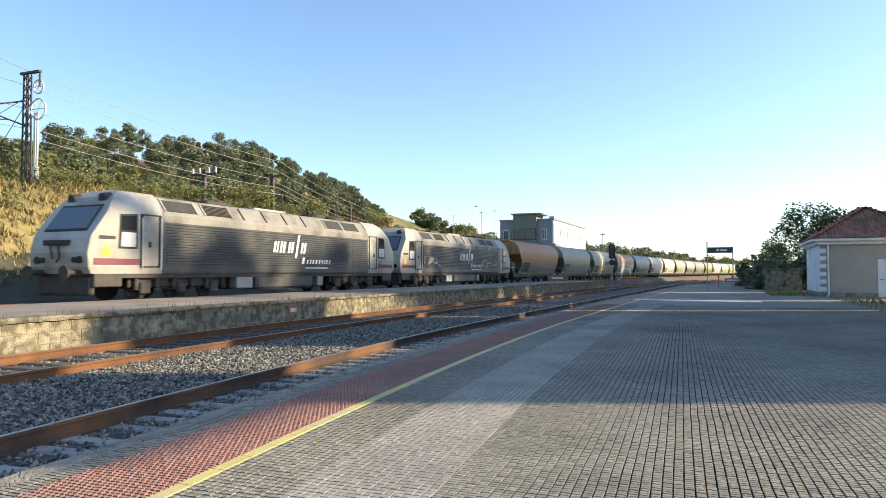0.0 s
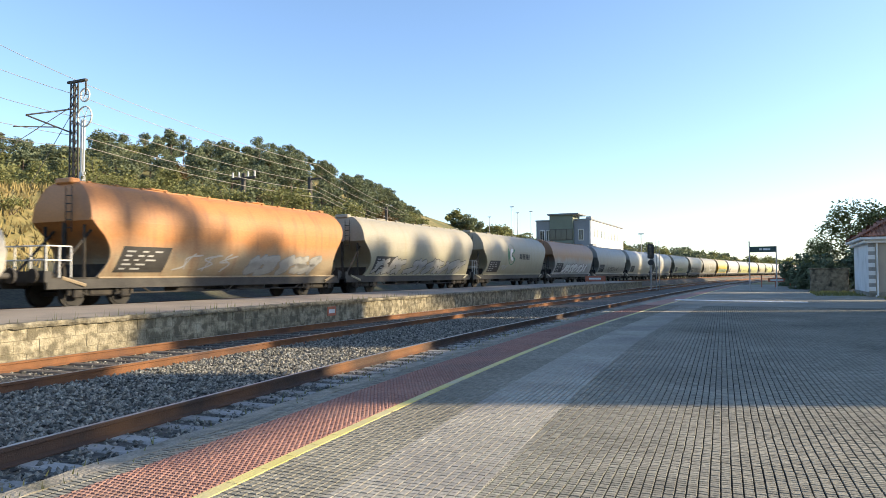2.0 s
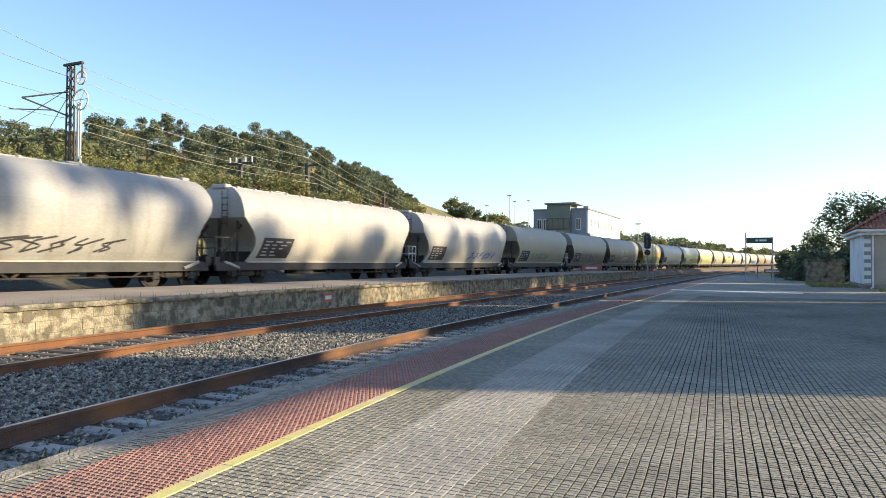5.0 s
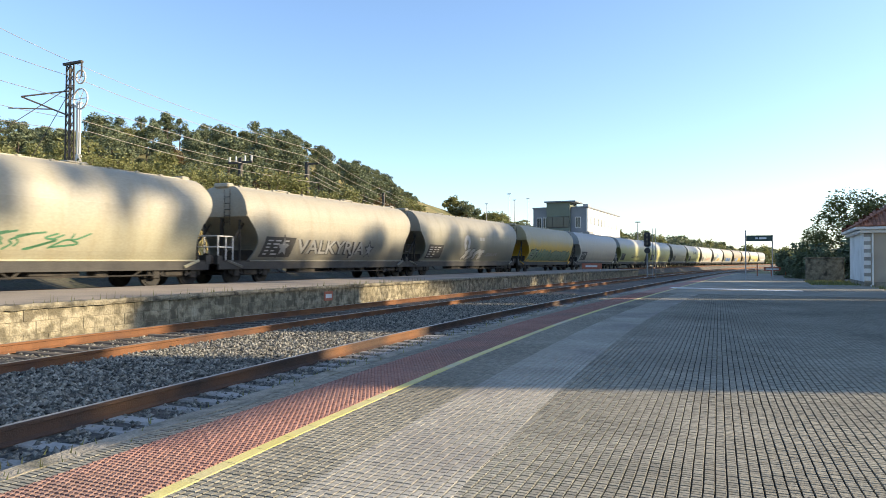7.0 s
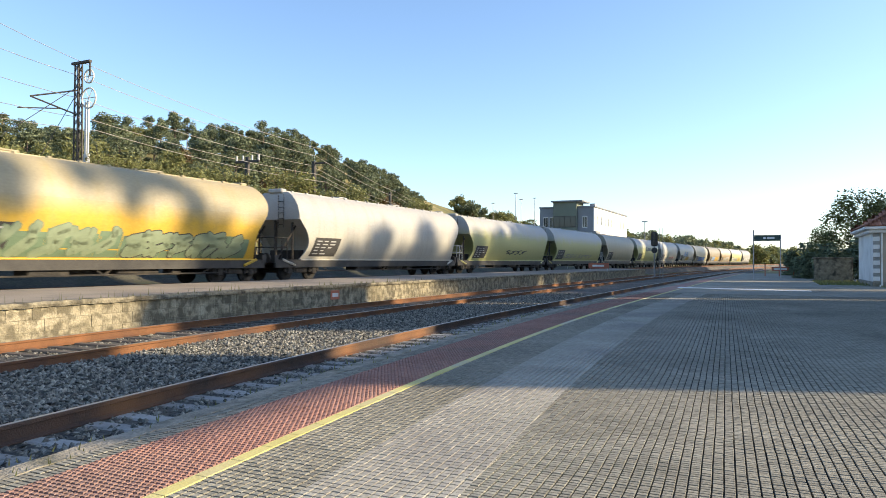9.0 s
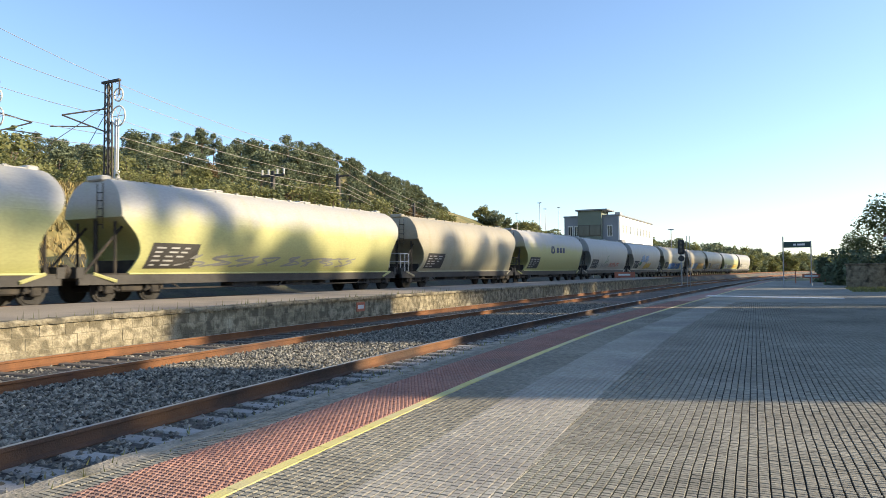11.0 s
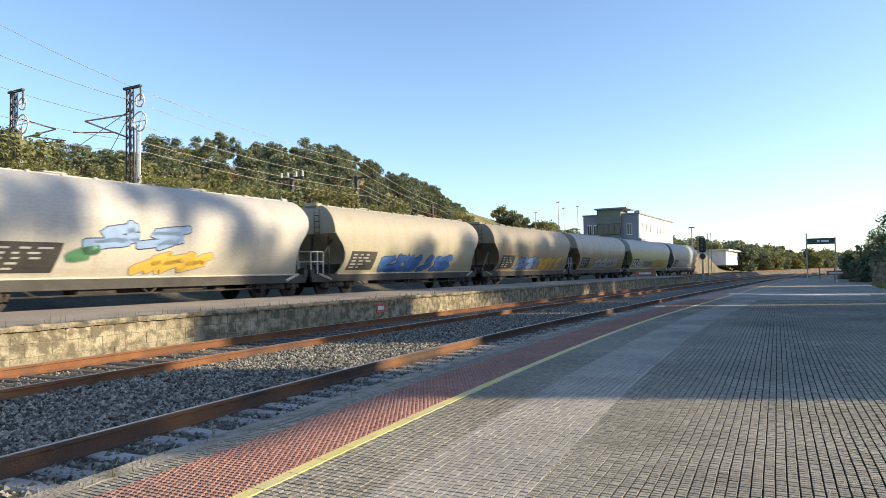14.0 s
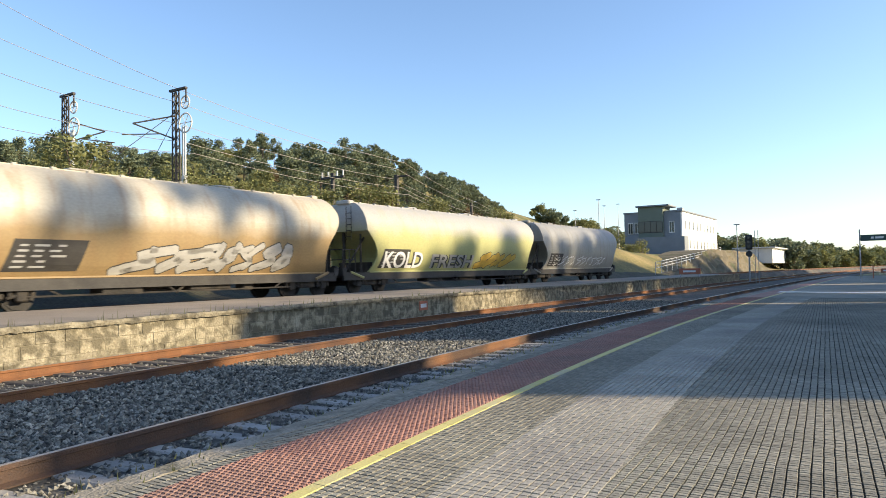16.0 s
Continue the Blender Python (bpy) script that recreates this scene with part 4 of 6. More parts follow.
def tufts():
    """Dry grass blades over the near bank."""
    rnd = random.Random(31)
    verts, faces = [], []
    for _ in range(9000):
        x, s = rnd.uniform(-42, -28), rnd.uniform(12, 80)
        z = ground_z(x, s)
        for _ in range(3):
            a, h, w = rnd.uniform(0, 6.28), rnd.uniform(0.15, 0.5), rnd.uniform(0.04, 0.09)
            px, ps = x + rnd.uniform(-0.2, 0.2), s + rnd.uniform(-0.2, 0.2)
            k = len(verts)
            verts += [(px - w * math.cos(a), ps - w * math.sin(a), z - 0.05), (px + w * math.cos(a), ps + w * math.sin(a), z - 0.05), (px + rnd.uniform(-0.2, 0.2), ps + rnd.uniform(-0.2, 0.2), z + h)]
            faces.append((k, k + 1, k + 2))
    tagged(add_mesh("grass", verts, faces, M_STRAW), "long dry golden grass on the bank", "grass", kind="stuff")
    verts, faces = [], []
    for _ in range(1500):
        x, s = rnd.uniform(5.5, 10), rnd.uniform(30, 48)
        if rnd.random() < 0.5:
            x, s = rnd.uniform(2.5, 6), rnd.uniform(50, 60)
        k = len(verts)
        h = rnd.uniform(0.05, 0.2)
        verts += [(x - 0.04, s, -0.02), (x + 0.04, s, -0.02), (x + rnd.uniform(-0.1, 0.1), s, h)]
        faces.append((k, k + 1, k + 2))
    for _ in range(420):
        s = rnd.uniform(1, 30)
        edge = rnd.random() < 0.6
        x = (EDGE + rnd.uniform(-0.12, 0.3) if edge else WALL - rnd.uniform(0, 0.3)) + off(s)
        z0, h = (-0.02, rnd.uniform(0.02, 0.1)) if edge else (FAR_Z, rnd.uniform(0.05, 0.22))
        k = len(verts)
        verts += [(x - 0.012, s, z0), (x + 0.012, s, z0), (x + rnd.uniform(-0.04, 0.04), s, z0 + h)]
        faces.append((k, k + 1, k + 2))
    tagged(add_mesh("grass", verts, faces, M_LEAF2), "short weeds growing beside the paving", "grass", kind="stuff")


tufts()


# ---- train ----
def loft(levels, l0, l1, mats=1):
    """A closed body from levels (z, half width, inset at the front, inset at the rear)."""
    verts, faces = [], []
    for z, w, a, b in levels:
        verts += [(w, l0 + a, z), (w, l1 - b, z), (-w, l1 - b, z), (-w, l0 + a, z)]
    n = len(levels)
    for i in range(n - 1):
        for j in range(4):
            a, b = i * 4 + j, i * 4 + (j + 1) % 4
            faces.append((a, b, b + 4, a + 4))
    faces += [(3, 2, 1, 0), tuple(range(4 * n - 4, 4 * n))]
    return verts, faces


# height, half width, inset of the front end, inset of the rear end
HOPPER = [(1.00, 1.12, 1.45, 0.55), (1.30, 1.30, 1.60, 0.70), (1.65, 1.43, 1.72, 0.80), (2.00, 1.51, 1.66, 0.76), (2.35, 1.545, 1.45, 0.58), (2.65, 1.55, 1.17, 0.34), (2.88, 1.54, 0.98, 0.18), (2.92, 1.535, 0.95, 0.15),
          (3.20, 1.49, 0.95, 0.04), (3.50, 1.385, 0.97, 0.0), (3.78, 1.21, 1.0, 0.05), (4.00, 1.0, 1.03, 0.12), (4.13, 0.80, 1.06, 0.18), (4.20, 0.62, 1.1, 0.24), (4.22, 0.05, 1.12, 0.28)]


def smooth_levels(rows, n):
    """Rows of a profile, with n steps of a smooth curve between each two."""
    a = np.array(rows)
    out = []
    for i in range(len(a) - 1):
        p0, p1, p2, p3 = a[max(i - 1, 0)], a[i], a[i + 1], a[min(i + 2, len(a) - 1)]
        for k in range(n):
            t = k / n
            out.append(0.5 * (2 * p1 + (p2 - p0) * t + (2 * p0 - 5 * p1 + 4 * p2 - p3) * t * t + (3 * p1 - p0 - 3 * p2 + p3) * t ** 3))
    return [tuple(map(float, q)) for q in out] + [tuple(rows[-1])]


def hopper_body(l0, l1):
    """Hopper shell: curved sides that run on past the sloping end walls, under an upright hood at each end."""
    verts, faces = [], []
    lev = smooth_levels(HOPPER, 3)
    for z, w, a, b in lev:
        d = 0.004 + 0.85 * max(0.0, min(1.0, (2.9 - z) / 1.9))
        i = max(w - 0.07, w * 0.5)
        y0, y1 = l0 + a, l1 - b
        verts += [(w, y0, z), (w, y1, z), (i, y1, z), (i, y1 - d, z), (-i, y1 - d, z), (-i, y1, z), (-w, y1, z), (-w, y0, z), (-i, y0, z), (-i, y0 + d, z), (i, y0 + d, z), (i, y0, z)]
    for q in range(len(lev) - 1):
        for j in range(12):
            a, b = q * 12 + j, q * 12 + (j + 1) % 12
            faces.append((a, b, b + 12, a + 12))
    n = len(verts) - 12
    faces += [tuple(range(11, -1, -1)), tuple(range(n, n + 12))]
    return verts, faces


def hopper_w(z):
    for (a, wa, *_), (b, wb, *_) in zip(HOPPER, HOPPER[1:]):
        if a <= z <= b:
            return wa + (wb - wa) * (z - a) / (b - a)
    return 1.1


def wheel_mesh(r):
    bm = bmesh.new()
    for x0, x1, q in ((-0.83, -0.70, r), (0.70, 0.83, r), (-0.86, -0.83, r + 0.03), (0.83, 0.86, r - 0.08), (0.86, 1.02, 0.12), (-1.02, -0.86, 0.12), (-0.7, 0.7, 0.09)):
        rod(bm, (x0, 0, 0), (x1, 0, 0), q, seg=20)
    me = bpy.data.meshes.new("wheelset")
    bm.to_mesh(me)
    bm.free()
    me.materials.append(M_WHEEL)
    return me


WHEEL_W, WHEEL_L = wheel_mesh(0.46), wheel_mesh(0.52)
WHEEL_L.materials[0] = M_DARK


def bogie_bm(axles, long):
    bm = bmesh.new()
    for sx in (-1, 1):
        box(bm, sx * 1.0 - 0.06, sx * 1.0 + 0.06, -long / 2, long / 2, 0.62, 0.80, bevel=0.03)
        box(bm, sx * 1.0 - 0.07, sx * 1.0 + 0.07, -0.45, 0.45, 0.38, 0.64, bevel=0.05)
        rod(bm, (sx * 1.05, -long / 2, 0.70), (sx * 1.05, -0.5, 0.42), 0.05)
        rod(bm, (sx * 1.05, long / 2, 0.70), (sx * 1.05, 0.5, 0.42), 0.05)
        for y in axles:
            box(bm, sx * 1.03 - 0.1, sx * 1.03 + 0.1, y - 0.17, y + 0.17, 0.32, 0.66, bevel=0.04)
            for dy in (-0.3, 0.3):
                rod(bm, (sx * 1.03, y + dy, 0.42), (sx * 1.03, y + dy, 0.72), 0.085)
    box(bm, -1.0, 1.0, -0.28, 0.28, 0.55, 0.9, bevel=0.04)
    return bm


_b = bogie_bm((-0.9, 0.9), 2.7)
BOGIE_W = bpy.data.meshes.new("bogie")
_b.to_mesh(BOGIE_W)
_b.free()
BOGIE_W.materials.append(M_UNDER)
_b = bogie_bm((-1.85, 0.0, 1.85), 5.0)
for _s in (-1, 1):
    for _y in (-2.35, -1.35, -0.5, 0.5, 1.35, 2.35):
        for _z in range(6):
            rod(_b, (_s * 1.27, _y, 0.42 + 0.09 * _z), (_s * 1.27, _y, 0.47 + 0.09 * _z), 0.11, seg=10)
    box(_b, _s * 1.12 - 0.06, _s * 1.12 + 0.06, -2.6, 2.6, 0.5, 0.9, bevel=0.04)
    for _y in (-1.85, 0.0, 1.85):
        box(_b, _s * 1.2 - 0.08, _s * 1.2 + 0.08, _y - 0.25, _y + 0.25, 0.25, 0.7, bevel=0.05)
BOGIE_L = bpy.data.meshes.new("bogie")
_b.to_mesh(BOGIE_L)
_b.free()
BOGIE_L.materials.append(M_DARK)


def child(name, me, parent, m):
    ob = new(name, me)
    ob.parent = parent
    ob.matrix_basis = m
    return ob


def wagon_paint(name, top, low, split, stain, dirt):
    """Two-tone hopper paint: a ramp over the height, with streaks and blotches."""
    m = bpy.data.materials.new(name)
    m.use_nodes = True
    n, l = m.node_tree.nodes, m.node_tree.links
    b = n["Principled BSDF"]
    tc, sep = n.new("ShaderNodeTexCoord"), n.new("ShaderNodeSeparateXYZ")
    l.new(tc.outputs["Object"], sep.inputs[0])
    r = n.new("ShaderNodeMapRange")
    r.inputs["From Min"].default_value, r.inputs["From Max"].default_value = split - 0.35, split + 0.35
    wob = n.new("ShaderNodeTexNoise")
    wob.inputs["Scale"].default_value = 0.7
    l.new(tc.outputs["Object"], wob.inputs["Vector"])
    ad = n.new("ShaderNodeMath")
    ad.operation = "MULTIPLY_ADD"
    ad.inputs[1].default_value = 0.9
    l.new(wob.outputs["Fac"], ad.inputs[0])
    l.new(sep.outputs["Z"], ad.inputs[2])
    sub = n.new("ShaderNodeMath")
    sub.operation = "SUBTRACT"
    l.new(ad.outputs[0], sub.inputs[0])
    sub.inputs[1].default_value = 0.45
    l.new(sub.outputs[0], r.inputs["Value"])
    mx = n.new("ShaderNodeMixRGB")
    l.new(r.outputs[0], mx.inputs[0])
    mx.inputs[1].default_value, mx.inputs[2].default_value = (*low, 1), (*top, 1)
    mp, st, sr, m2 = n.new("ShaderNodeMapping"), n.new("ShaderNodeTexNoise"), n.new("ShaderNodeValToRGB"), n.new("ShaderNodeMixRGB")
    mp.inputs["Scale"].default_value = (1, 2.2, 0.35)
    l.new(tc.outputs["Object"], mp.inputs[0])
    l.new(mp.outputs[0], st.inputs["Vector"])
    st.inputs["Scale"].default_value, st.inputs["Detail"].default_value = 1.2, 9
    sr.color_ramp.elements[0].position, sr.color_ramp.elements[1].position = 0.5, 0.8
    sr.color_ramp.elements[1].color = (dirt, dirt, dirt, 1)
    l.new(st.outputs["Fac"], sr.inputs[0])
    l.new(sr.outputs[0], m2.inputs[0])
    l.new(mx.outputs[0], m2.inputs[1])
    m2.inputs[2].default_value = (*stain, 1)
    fine, m3 = n.new("ShaderNodeTexNoise"), n.new("ShaderNodeMixRGB")
    fine.inputs["Scale"].default_value, fine.inputs["Detail"].default_value = 14, 6
    l.new(tc.outputs["Object"], fine.inputs["Vector"])
    m3.blend_type = "OVERLAY"
    m3.inputs[0].default_value = 0.25
    l.new(m2.outputs[0], m3.inputs[1])
    l.new(fine.outputs["Fac"], m3.inputs[2])
    l.new(m3.outputs[0], b.inputs["Base Color"])
    b.inputs["Roughness"].default_value = 0.5
    return m


CREAM, WHITE, TAN, ORANGE, GREY, YELL = (0.315, 0.29, 0.225), (0.36, 0.355, 0.335), (0.235, 0.21, 0.155), (0.42, 0.18, 0.055), (0.27, 0.27, 0.26), (0.40, 0.27, 0.06)
PAINTS = {}
for key, (top, low, split, stain, dirt, words) in {
        "orange": (ORANGE, (0.29, 0.23, 0.15), 2.05, (0.19, 0.085, 0.04), 0.7, "rusty orange"), "grey": (GREY, (0.33, 0.32, 0.28), 2.4, (0.20, 0.18, 0.14), 0.7, "dull grey"),
        "cream": (CREAM, (0.33, 0.31, 0.22), 2.3, (0.27, 0.23, 0.14), 0.6, "dusty cream"), "brown": ((0.32, 0.165, 0.085), WHITE, 2.4, (0.22, 0.12, 0.06), 0.6, "brown over white"),
        "white": (WHITE, (0.42, 0.40, 0.34), 2.3, (0.30, 0.26, 0.19), 0.5, "dirty white"), "drab": ((0.245, 0.232, 0.185), (0.15, 0.147, 0.115), 2.3, (0.17, 0.15, 0.105), 0.7, "greenish grey dusty"), "greyband": (CREAM, (0.155, 0.15, 0.125), 2.05, (0.24, 0.20, 0.13), 0.5, "cream over dark grey"), "banded": ((0.40, 0.37, 0.30), (0.27, 0.19, 0.09), 2.6, (0.24, 0.15, 0.07), 0.7, "cream and ochre"), "yellow": ((0.33, 0.28, 0.17), (0.50, 0.31, 0.03), 2.65, (0.32, 0.24, 0.08), 0.5, "yellow and cream"),
        "tan": (TAN, (0.25, 0.20, 0.125), 2.6, (0.20, 0.14, 0.08), 0.8, "brown dusty tan"), "lime": (WHITE, (0.37, 0.37, 0.16), 3.0, (0.36, 0.33, 0.15), 0.4, "cream and pale green")}.items():
    PAINTS[key] = (wagon_paint(words + " hopper paint", top, low, split, stain, dirt), words)
INKS = {k: mat(k + " spray paint", [c, tuple(min(1, q * 1.25) for q in c)], 3, 20, 0.6, bump=0) for k, c in
        {"black": (0.03, 0.03, 0.03), "grey": (0.20, 0.20, 0.19), "green": (0.05, 0.15, 0.075), "blue": (0.04, 0.12, 0.32), "red": (0.40, 0.07, 0.04), "white": (0.62, 0.62, 0.6), "pale": (0.32, 0.32, 0.31), "gold": (0.45, 0.30, 0.05), "teal": (0.11, 0.16, 0.095), "sage": (0.17, 0.21, 0.13), "silver": (0.30, 0.295, 0.27), "navy": (0.02, 0.03, 0.07), "sky": (0.16, 0.25, 0.40)}.items()}


def on_side(y, z, lift):
    return (hopper_w(z) + lift, y, z)


def patch(y0, y1, z0, z1, lift, slant=0.0, n=5):
    """A quad strip that hugs the curved side."""
    verts, faces = [], []
    for i in range(n + 1):
        z = z0 + (z1 - z0) * i / n
        d = slant * (i / n)
        verts += [on_side(y0 + d, z, lift), on_side(y1 + d, z, lift)]
    for i in range(n):
        faces.append((2 * i, 2 * i + 1, 2 * i + 3, 2 * i + 2))
    return verts, faces


def merge(chunks):
    verts, faces = [], []
    for v, f in chunks:
        k = len(verts)
        verts += v
        faces += [tuple(i + k for i in q) for q in f]
    return verts, faces


def ribbon(pts, wide, lift):
    """A band with round ends along (y, z) points that hugs the curved side."""
    pts = [Vector(p) for p in pts]
    fine = [pts[0]]
    for a, b in zip(pts, pts[1:]):
        n = max(1, int((b - a).length / 0.12))
        fine += [a.lerp(b, k / n) for k in range(1, n + 1)]
    d0, d1 = (fine[1] - fine[0]).normalized() * wide * 0.4, (fine[-1] - fine[-2]).normalized() * wide * 0.4
    line = [(fine[0] - d0, 0.3), (fine[0] - d0 * 0.4, 0.45)] + [(p, 0.5) for p in fine] + [(fine[-1] + d1 * 0.4, 0.45), (fine[-1] + d1, 0.3)]
    verts, faces = [], []
    for i, (p, h) in enumerate(line):
        d = (line[min(i + 1, len(line) - 1)][0] - line[max(i - 1, 0)][0]).normalized()
        n = Vector((-d.y, d.x)) * wide * h
        for q in (p - n, p, p + n):
            verts.append(on_side(q.x, min(4.0, max(1.0, q.y)), lift))
    for i in range(len(line) - 1):
        for j in range(2):
            a = i * 3 + j
            faces.append((a, a + 1, a + 4, a + 3))
    return verts, faces


def bubble_marks(rnd, y0, y1, z0, z1, ink, back, count, body):
    """Illegible sprayed marks: fat outlined strokes that lean and overlap, or thin strokes where there is no filling."""
    w, h = (y1 - y0) / count, z1 - z0
    for c in range(count):
        y = y0 + (c + 0.5) * w
        lean = rnd.uniform(0.0, 0.35) * h
        strokes = []
        for k in range(2):
            p = [(y + w * rnd.uniform(-0.75, 0.1) - lean * 0.5, z0 + h * rnd.uniform(0.02, 0.2)), (y + w * rnd.uniform(-0.3, 0.5), z0 + h * rnd.uniform(0.3, 0.55)),
                 (y + w * rnd.uniform(-0.5, 0.3) + lean * 0.4, z0 + h * rnd.uniform(0.5, 0.75)), (y + w * rnd.uniform(0.0, 0.8) + lean, z0 + h * rnd.uniform(0.8, 0.98))]
            strokes.append([q[:2] for q in smooth_levels(p, 4)])
        fat = min(0.30, w * 0.32) * rnd.uniform(0.7, 1.15) if back else 0.06
        if back:
            add_mesh("graffiti_outline", *merge([ribbon(q, fat + 0.075, 0.012 + 0.002 * (c % 3)) for q in strokes]), INKS[ink], body)
            add_mesh("graffiti", *merge([ribbon(q, fat, 0.020 + 0.002 * (c % 3)) for q in strokes]), INKS[back], body)
        else:
            add_mesh("graffiti", *merge([ribbon(q, fat, 0.012 + 0.001 * (c % 3)) for q in strokes]), INKS[ink], body)


def spray_word(word, y0, y1, z0, z1, ink, back, body):
    """A readable sprayed word, outlined and filled, bent over the curved side."""
    for name, grow, lift, paint in (("graffiti_outline", 0.075, 0.014, ink), ("graffiti", 0.018, 0.024, back)):
        cu = bpy.data.curves.new("word", "FONT")
        cu.body, cu.size, cu.offset, cu.resolution_u = word, 1.0, grow, 3
        tmp = bpy.data.objects.new("word", cu)
        me = bpy.data.meshes.new_from_object(tmp)
        bm = bmesh.new()
        bm.from_mesh(me)
        xs, zs = [v.co.x for v in bm.verts], [v.co.y for v in bm.verts]
        ox, kx, oz, kz = min(xs), (y1 - y0) / (max(xs) - min(xs)), min(zs), (z1 - z0) / (max(zs) - min(zs))
        for i in range(1, 9):
            bmesh.ops.bisect_plane(bm, geom=bm.verts[:] + bm.edges[:] + bm.faces[:], plane_co=(0, oz + (max(zs) - oz) * i / 9, 0), plane_no=(0, 1, 0))
        for v in bm.verts:
            v.co = on_side(y0 + (v.co.x - ox) * kx, z0 + (v.co.y - oz) * kz, lift)
        part(name, bm, INKS[paint], body)
        bpy.data.objects.remove(tmp)
        bpy.data.curves.remove(cu)
        bpy.data.meshes.remove(me)


def arc_strip(cy, cz, r0, r1, a0, a1, lift, n=18, sy=1.0):
    verts, faces = [], []
    for i in range(n + 1):
        a = radians(a0 + (a1 - a0) * i / n)
        for r in (r0, r1):
            z = cz + r * math.sin(a)
            verts.append(on_side(cy + sy * r * math.cos(a), z, lift))
    for i in range(n):
        faces.append((2 * i, 2 * i + 1, 2 * i + 3, 2 * i + 2))
    return verts, faces


def build_wagon(paint, art, seed, long):
    """A hopper whose shell is long metres; the brake platform lies before its front end."""
    rnd = random.Random(seed)
    F, R = 0.65 - long / 2, 0.65 + long / 2
    FE, RE = F - 1.3, R + 0.05
    k = long / 15.25

    def along(y):
        return F + (y + 7.15) * k
    material, words = PAINTS[paint]
    w = empty("hopper_wagon", label=words + " covered grain hopper wagon" + (" with graffiti" if art else ""), category="wagon", group="hopper wagons of the train")
    v, f = hopper_body(F - 0.95, R)
    body = add_mesh("body", v, f, material, w)
    # weld seams round the side
    for i in range(1, 7):
        y = F + long * i / 7
        add_mesh("seam", *patch(y, y + 0.03, 1.05, 4.0, 0.008, 0, 18), material, body)
    for y, e in ((F, -1), (R - 0.15, 1)):
        part("hood_lip", boxes((-1.5, 1.5, y - 0.03, y + 0.03, 2.88, 2.96)), material, body)
        yb = y - e * 0.22
        part("hood_cap", boxes((-0.42, 0.42, yb - 0.2, yb + 0.2, 4.16, 4.36), bevel=0.05), material, body)
    bm = boxes((-0.42, 0.42, F + 0.4, R - 0.6, 4.215, 4.27))
    for i in range(int(long / 1.1)):
        y = F + 0.5 + i * 1.1
        box(bm, 0.56, 0.66, y, y + 0.12, 4.17, 4.27)
        box(bm, -0.66, -0.56, y, y + 0.12, 4.17, 4.27)
    part("roof_walk", bm, material, w)
    for y in (-3.2, 2.4):
        part("roof_hatch", boxes((-0.35, 0.35, y, y + 0.8, 4.27, 4.36), bevel=0.04), material, w)
    bm = boxes((1.08, 1.22, FE, RE, 0.63, 0.955), (-1.22, -1.08, FE, RE, 0.63, 0.955), (-1.24, 1.24, FE - 0.1, FE + 0.15, 0.85, 1.2), (-1.24, 1.24, RE - 0.15, RE + 0.1, 0.85, 1.2), (-0.3, 0.3, FE, RE, 0.75, 0.98))
    box(bm, -1.06, 1.06, F + 1.3, R - 1.3, 0.9, 1.02)
    part("frame", bm, M_BLACK, w, "black underframe")
    part("deck", boxes((-1.2, 1.2, FE + 0.1, F + 0.9, 0.96, 1.0), (-1.2, 1.2, R - 0.9, RE - 0.1, 0.96, 1.0)), M_UNDER, w)
    part("sill", boxes((1.13, 1.24, F + 0.5, R - 0.5, 0.958, 1.02), (-1.24, -1.13, F + 0.5, R - 0.5, 0.958, 1.02), bevel=0.012), material, w)
    railing = M_RAILING if seed % 2 == 0 else M_UNDER
    for e, end, out in ((-1, FE, F + 0.12), (1, RE, R - 0.35)):
        for x in (-1.0, 1.0):
            part("strut", rods(((x, end - e * 0.3, 1.0), (x * 0.95, out - e * 0.3, 2.6), 0.05), seg=5), M_UNDER, w)
            part("stanchion", rods(((x, out, 1.0), (x, out, 2.75), 0.055), seg=5), M_UNDER, w)
        part("end_plate", boxes((-1.0, 1.0, out - e * 0.8 - 0.04, out - e * 0.8 + 0.04, 1.0, 1.45)), M_UNDER, w)
        part("wall_rib", boxes((-0.06, 0.06, out - 0.05, out + 0.05, 1.0, 2.88)), M_UNDER, w)
    if seed % 3 != 2:
        for z in (1.55, 2.0):
            part("handrail", rods(((1.15, FE, z), (-1.15, FE, z), 0.025), ((1.15, FE, z), (1.15, FE + 0.85, z), 0.025), seg=5), railing, w)
        for x, y in ((-1.15, FE), (-0.4, FE), (0.4, FE), (1.15, FE), (1.15, FE + 0.45), (1.15, FE + 0.85)):
            part("rail_post", rods(((x, y, 0.98), (x, y, 2.0), 0.028), seg=5), railing, w)
    for y in ((F - 0.05,) if seed % 3 else (F - 0.05, R + 0.02)):
        bm = bmesh.new()
        for x in (0.3, 0.6):
            rod(bm, (x, y, 2.5), (x, y, 4.05), 0.02, seg=4)
        for i in range(5):
            rod(bm, (0.3, y, 2.65 + 0.27 * i), (0.6, y, 2.65 + 0.27 * i), 0.016, seg=4)
        part("ladder", bm, M_UNDER, w)
    for e, end in ((-1, FE), (1, RE)):
        for x in (-0.88, 0.88):
            part("buffer", rods(((x, end, 1.06), (x, end + e * 0.22, 1.06), 0.1), ((x, end + e * 0.2, 1.06), (x, end + e * 0.28, 1.06), 0.23), seg=14), M_UNDER, w)
        yb = F + 0.75 if e < 0 else R - 1.55
        bg = child("bogie", BOGIE_W, w, pose(0, yb, 0))
        for y in (-0.9, 0.9):
            child("wheelset", WHEEL_W, bg, pose(0, y, 0.46))
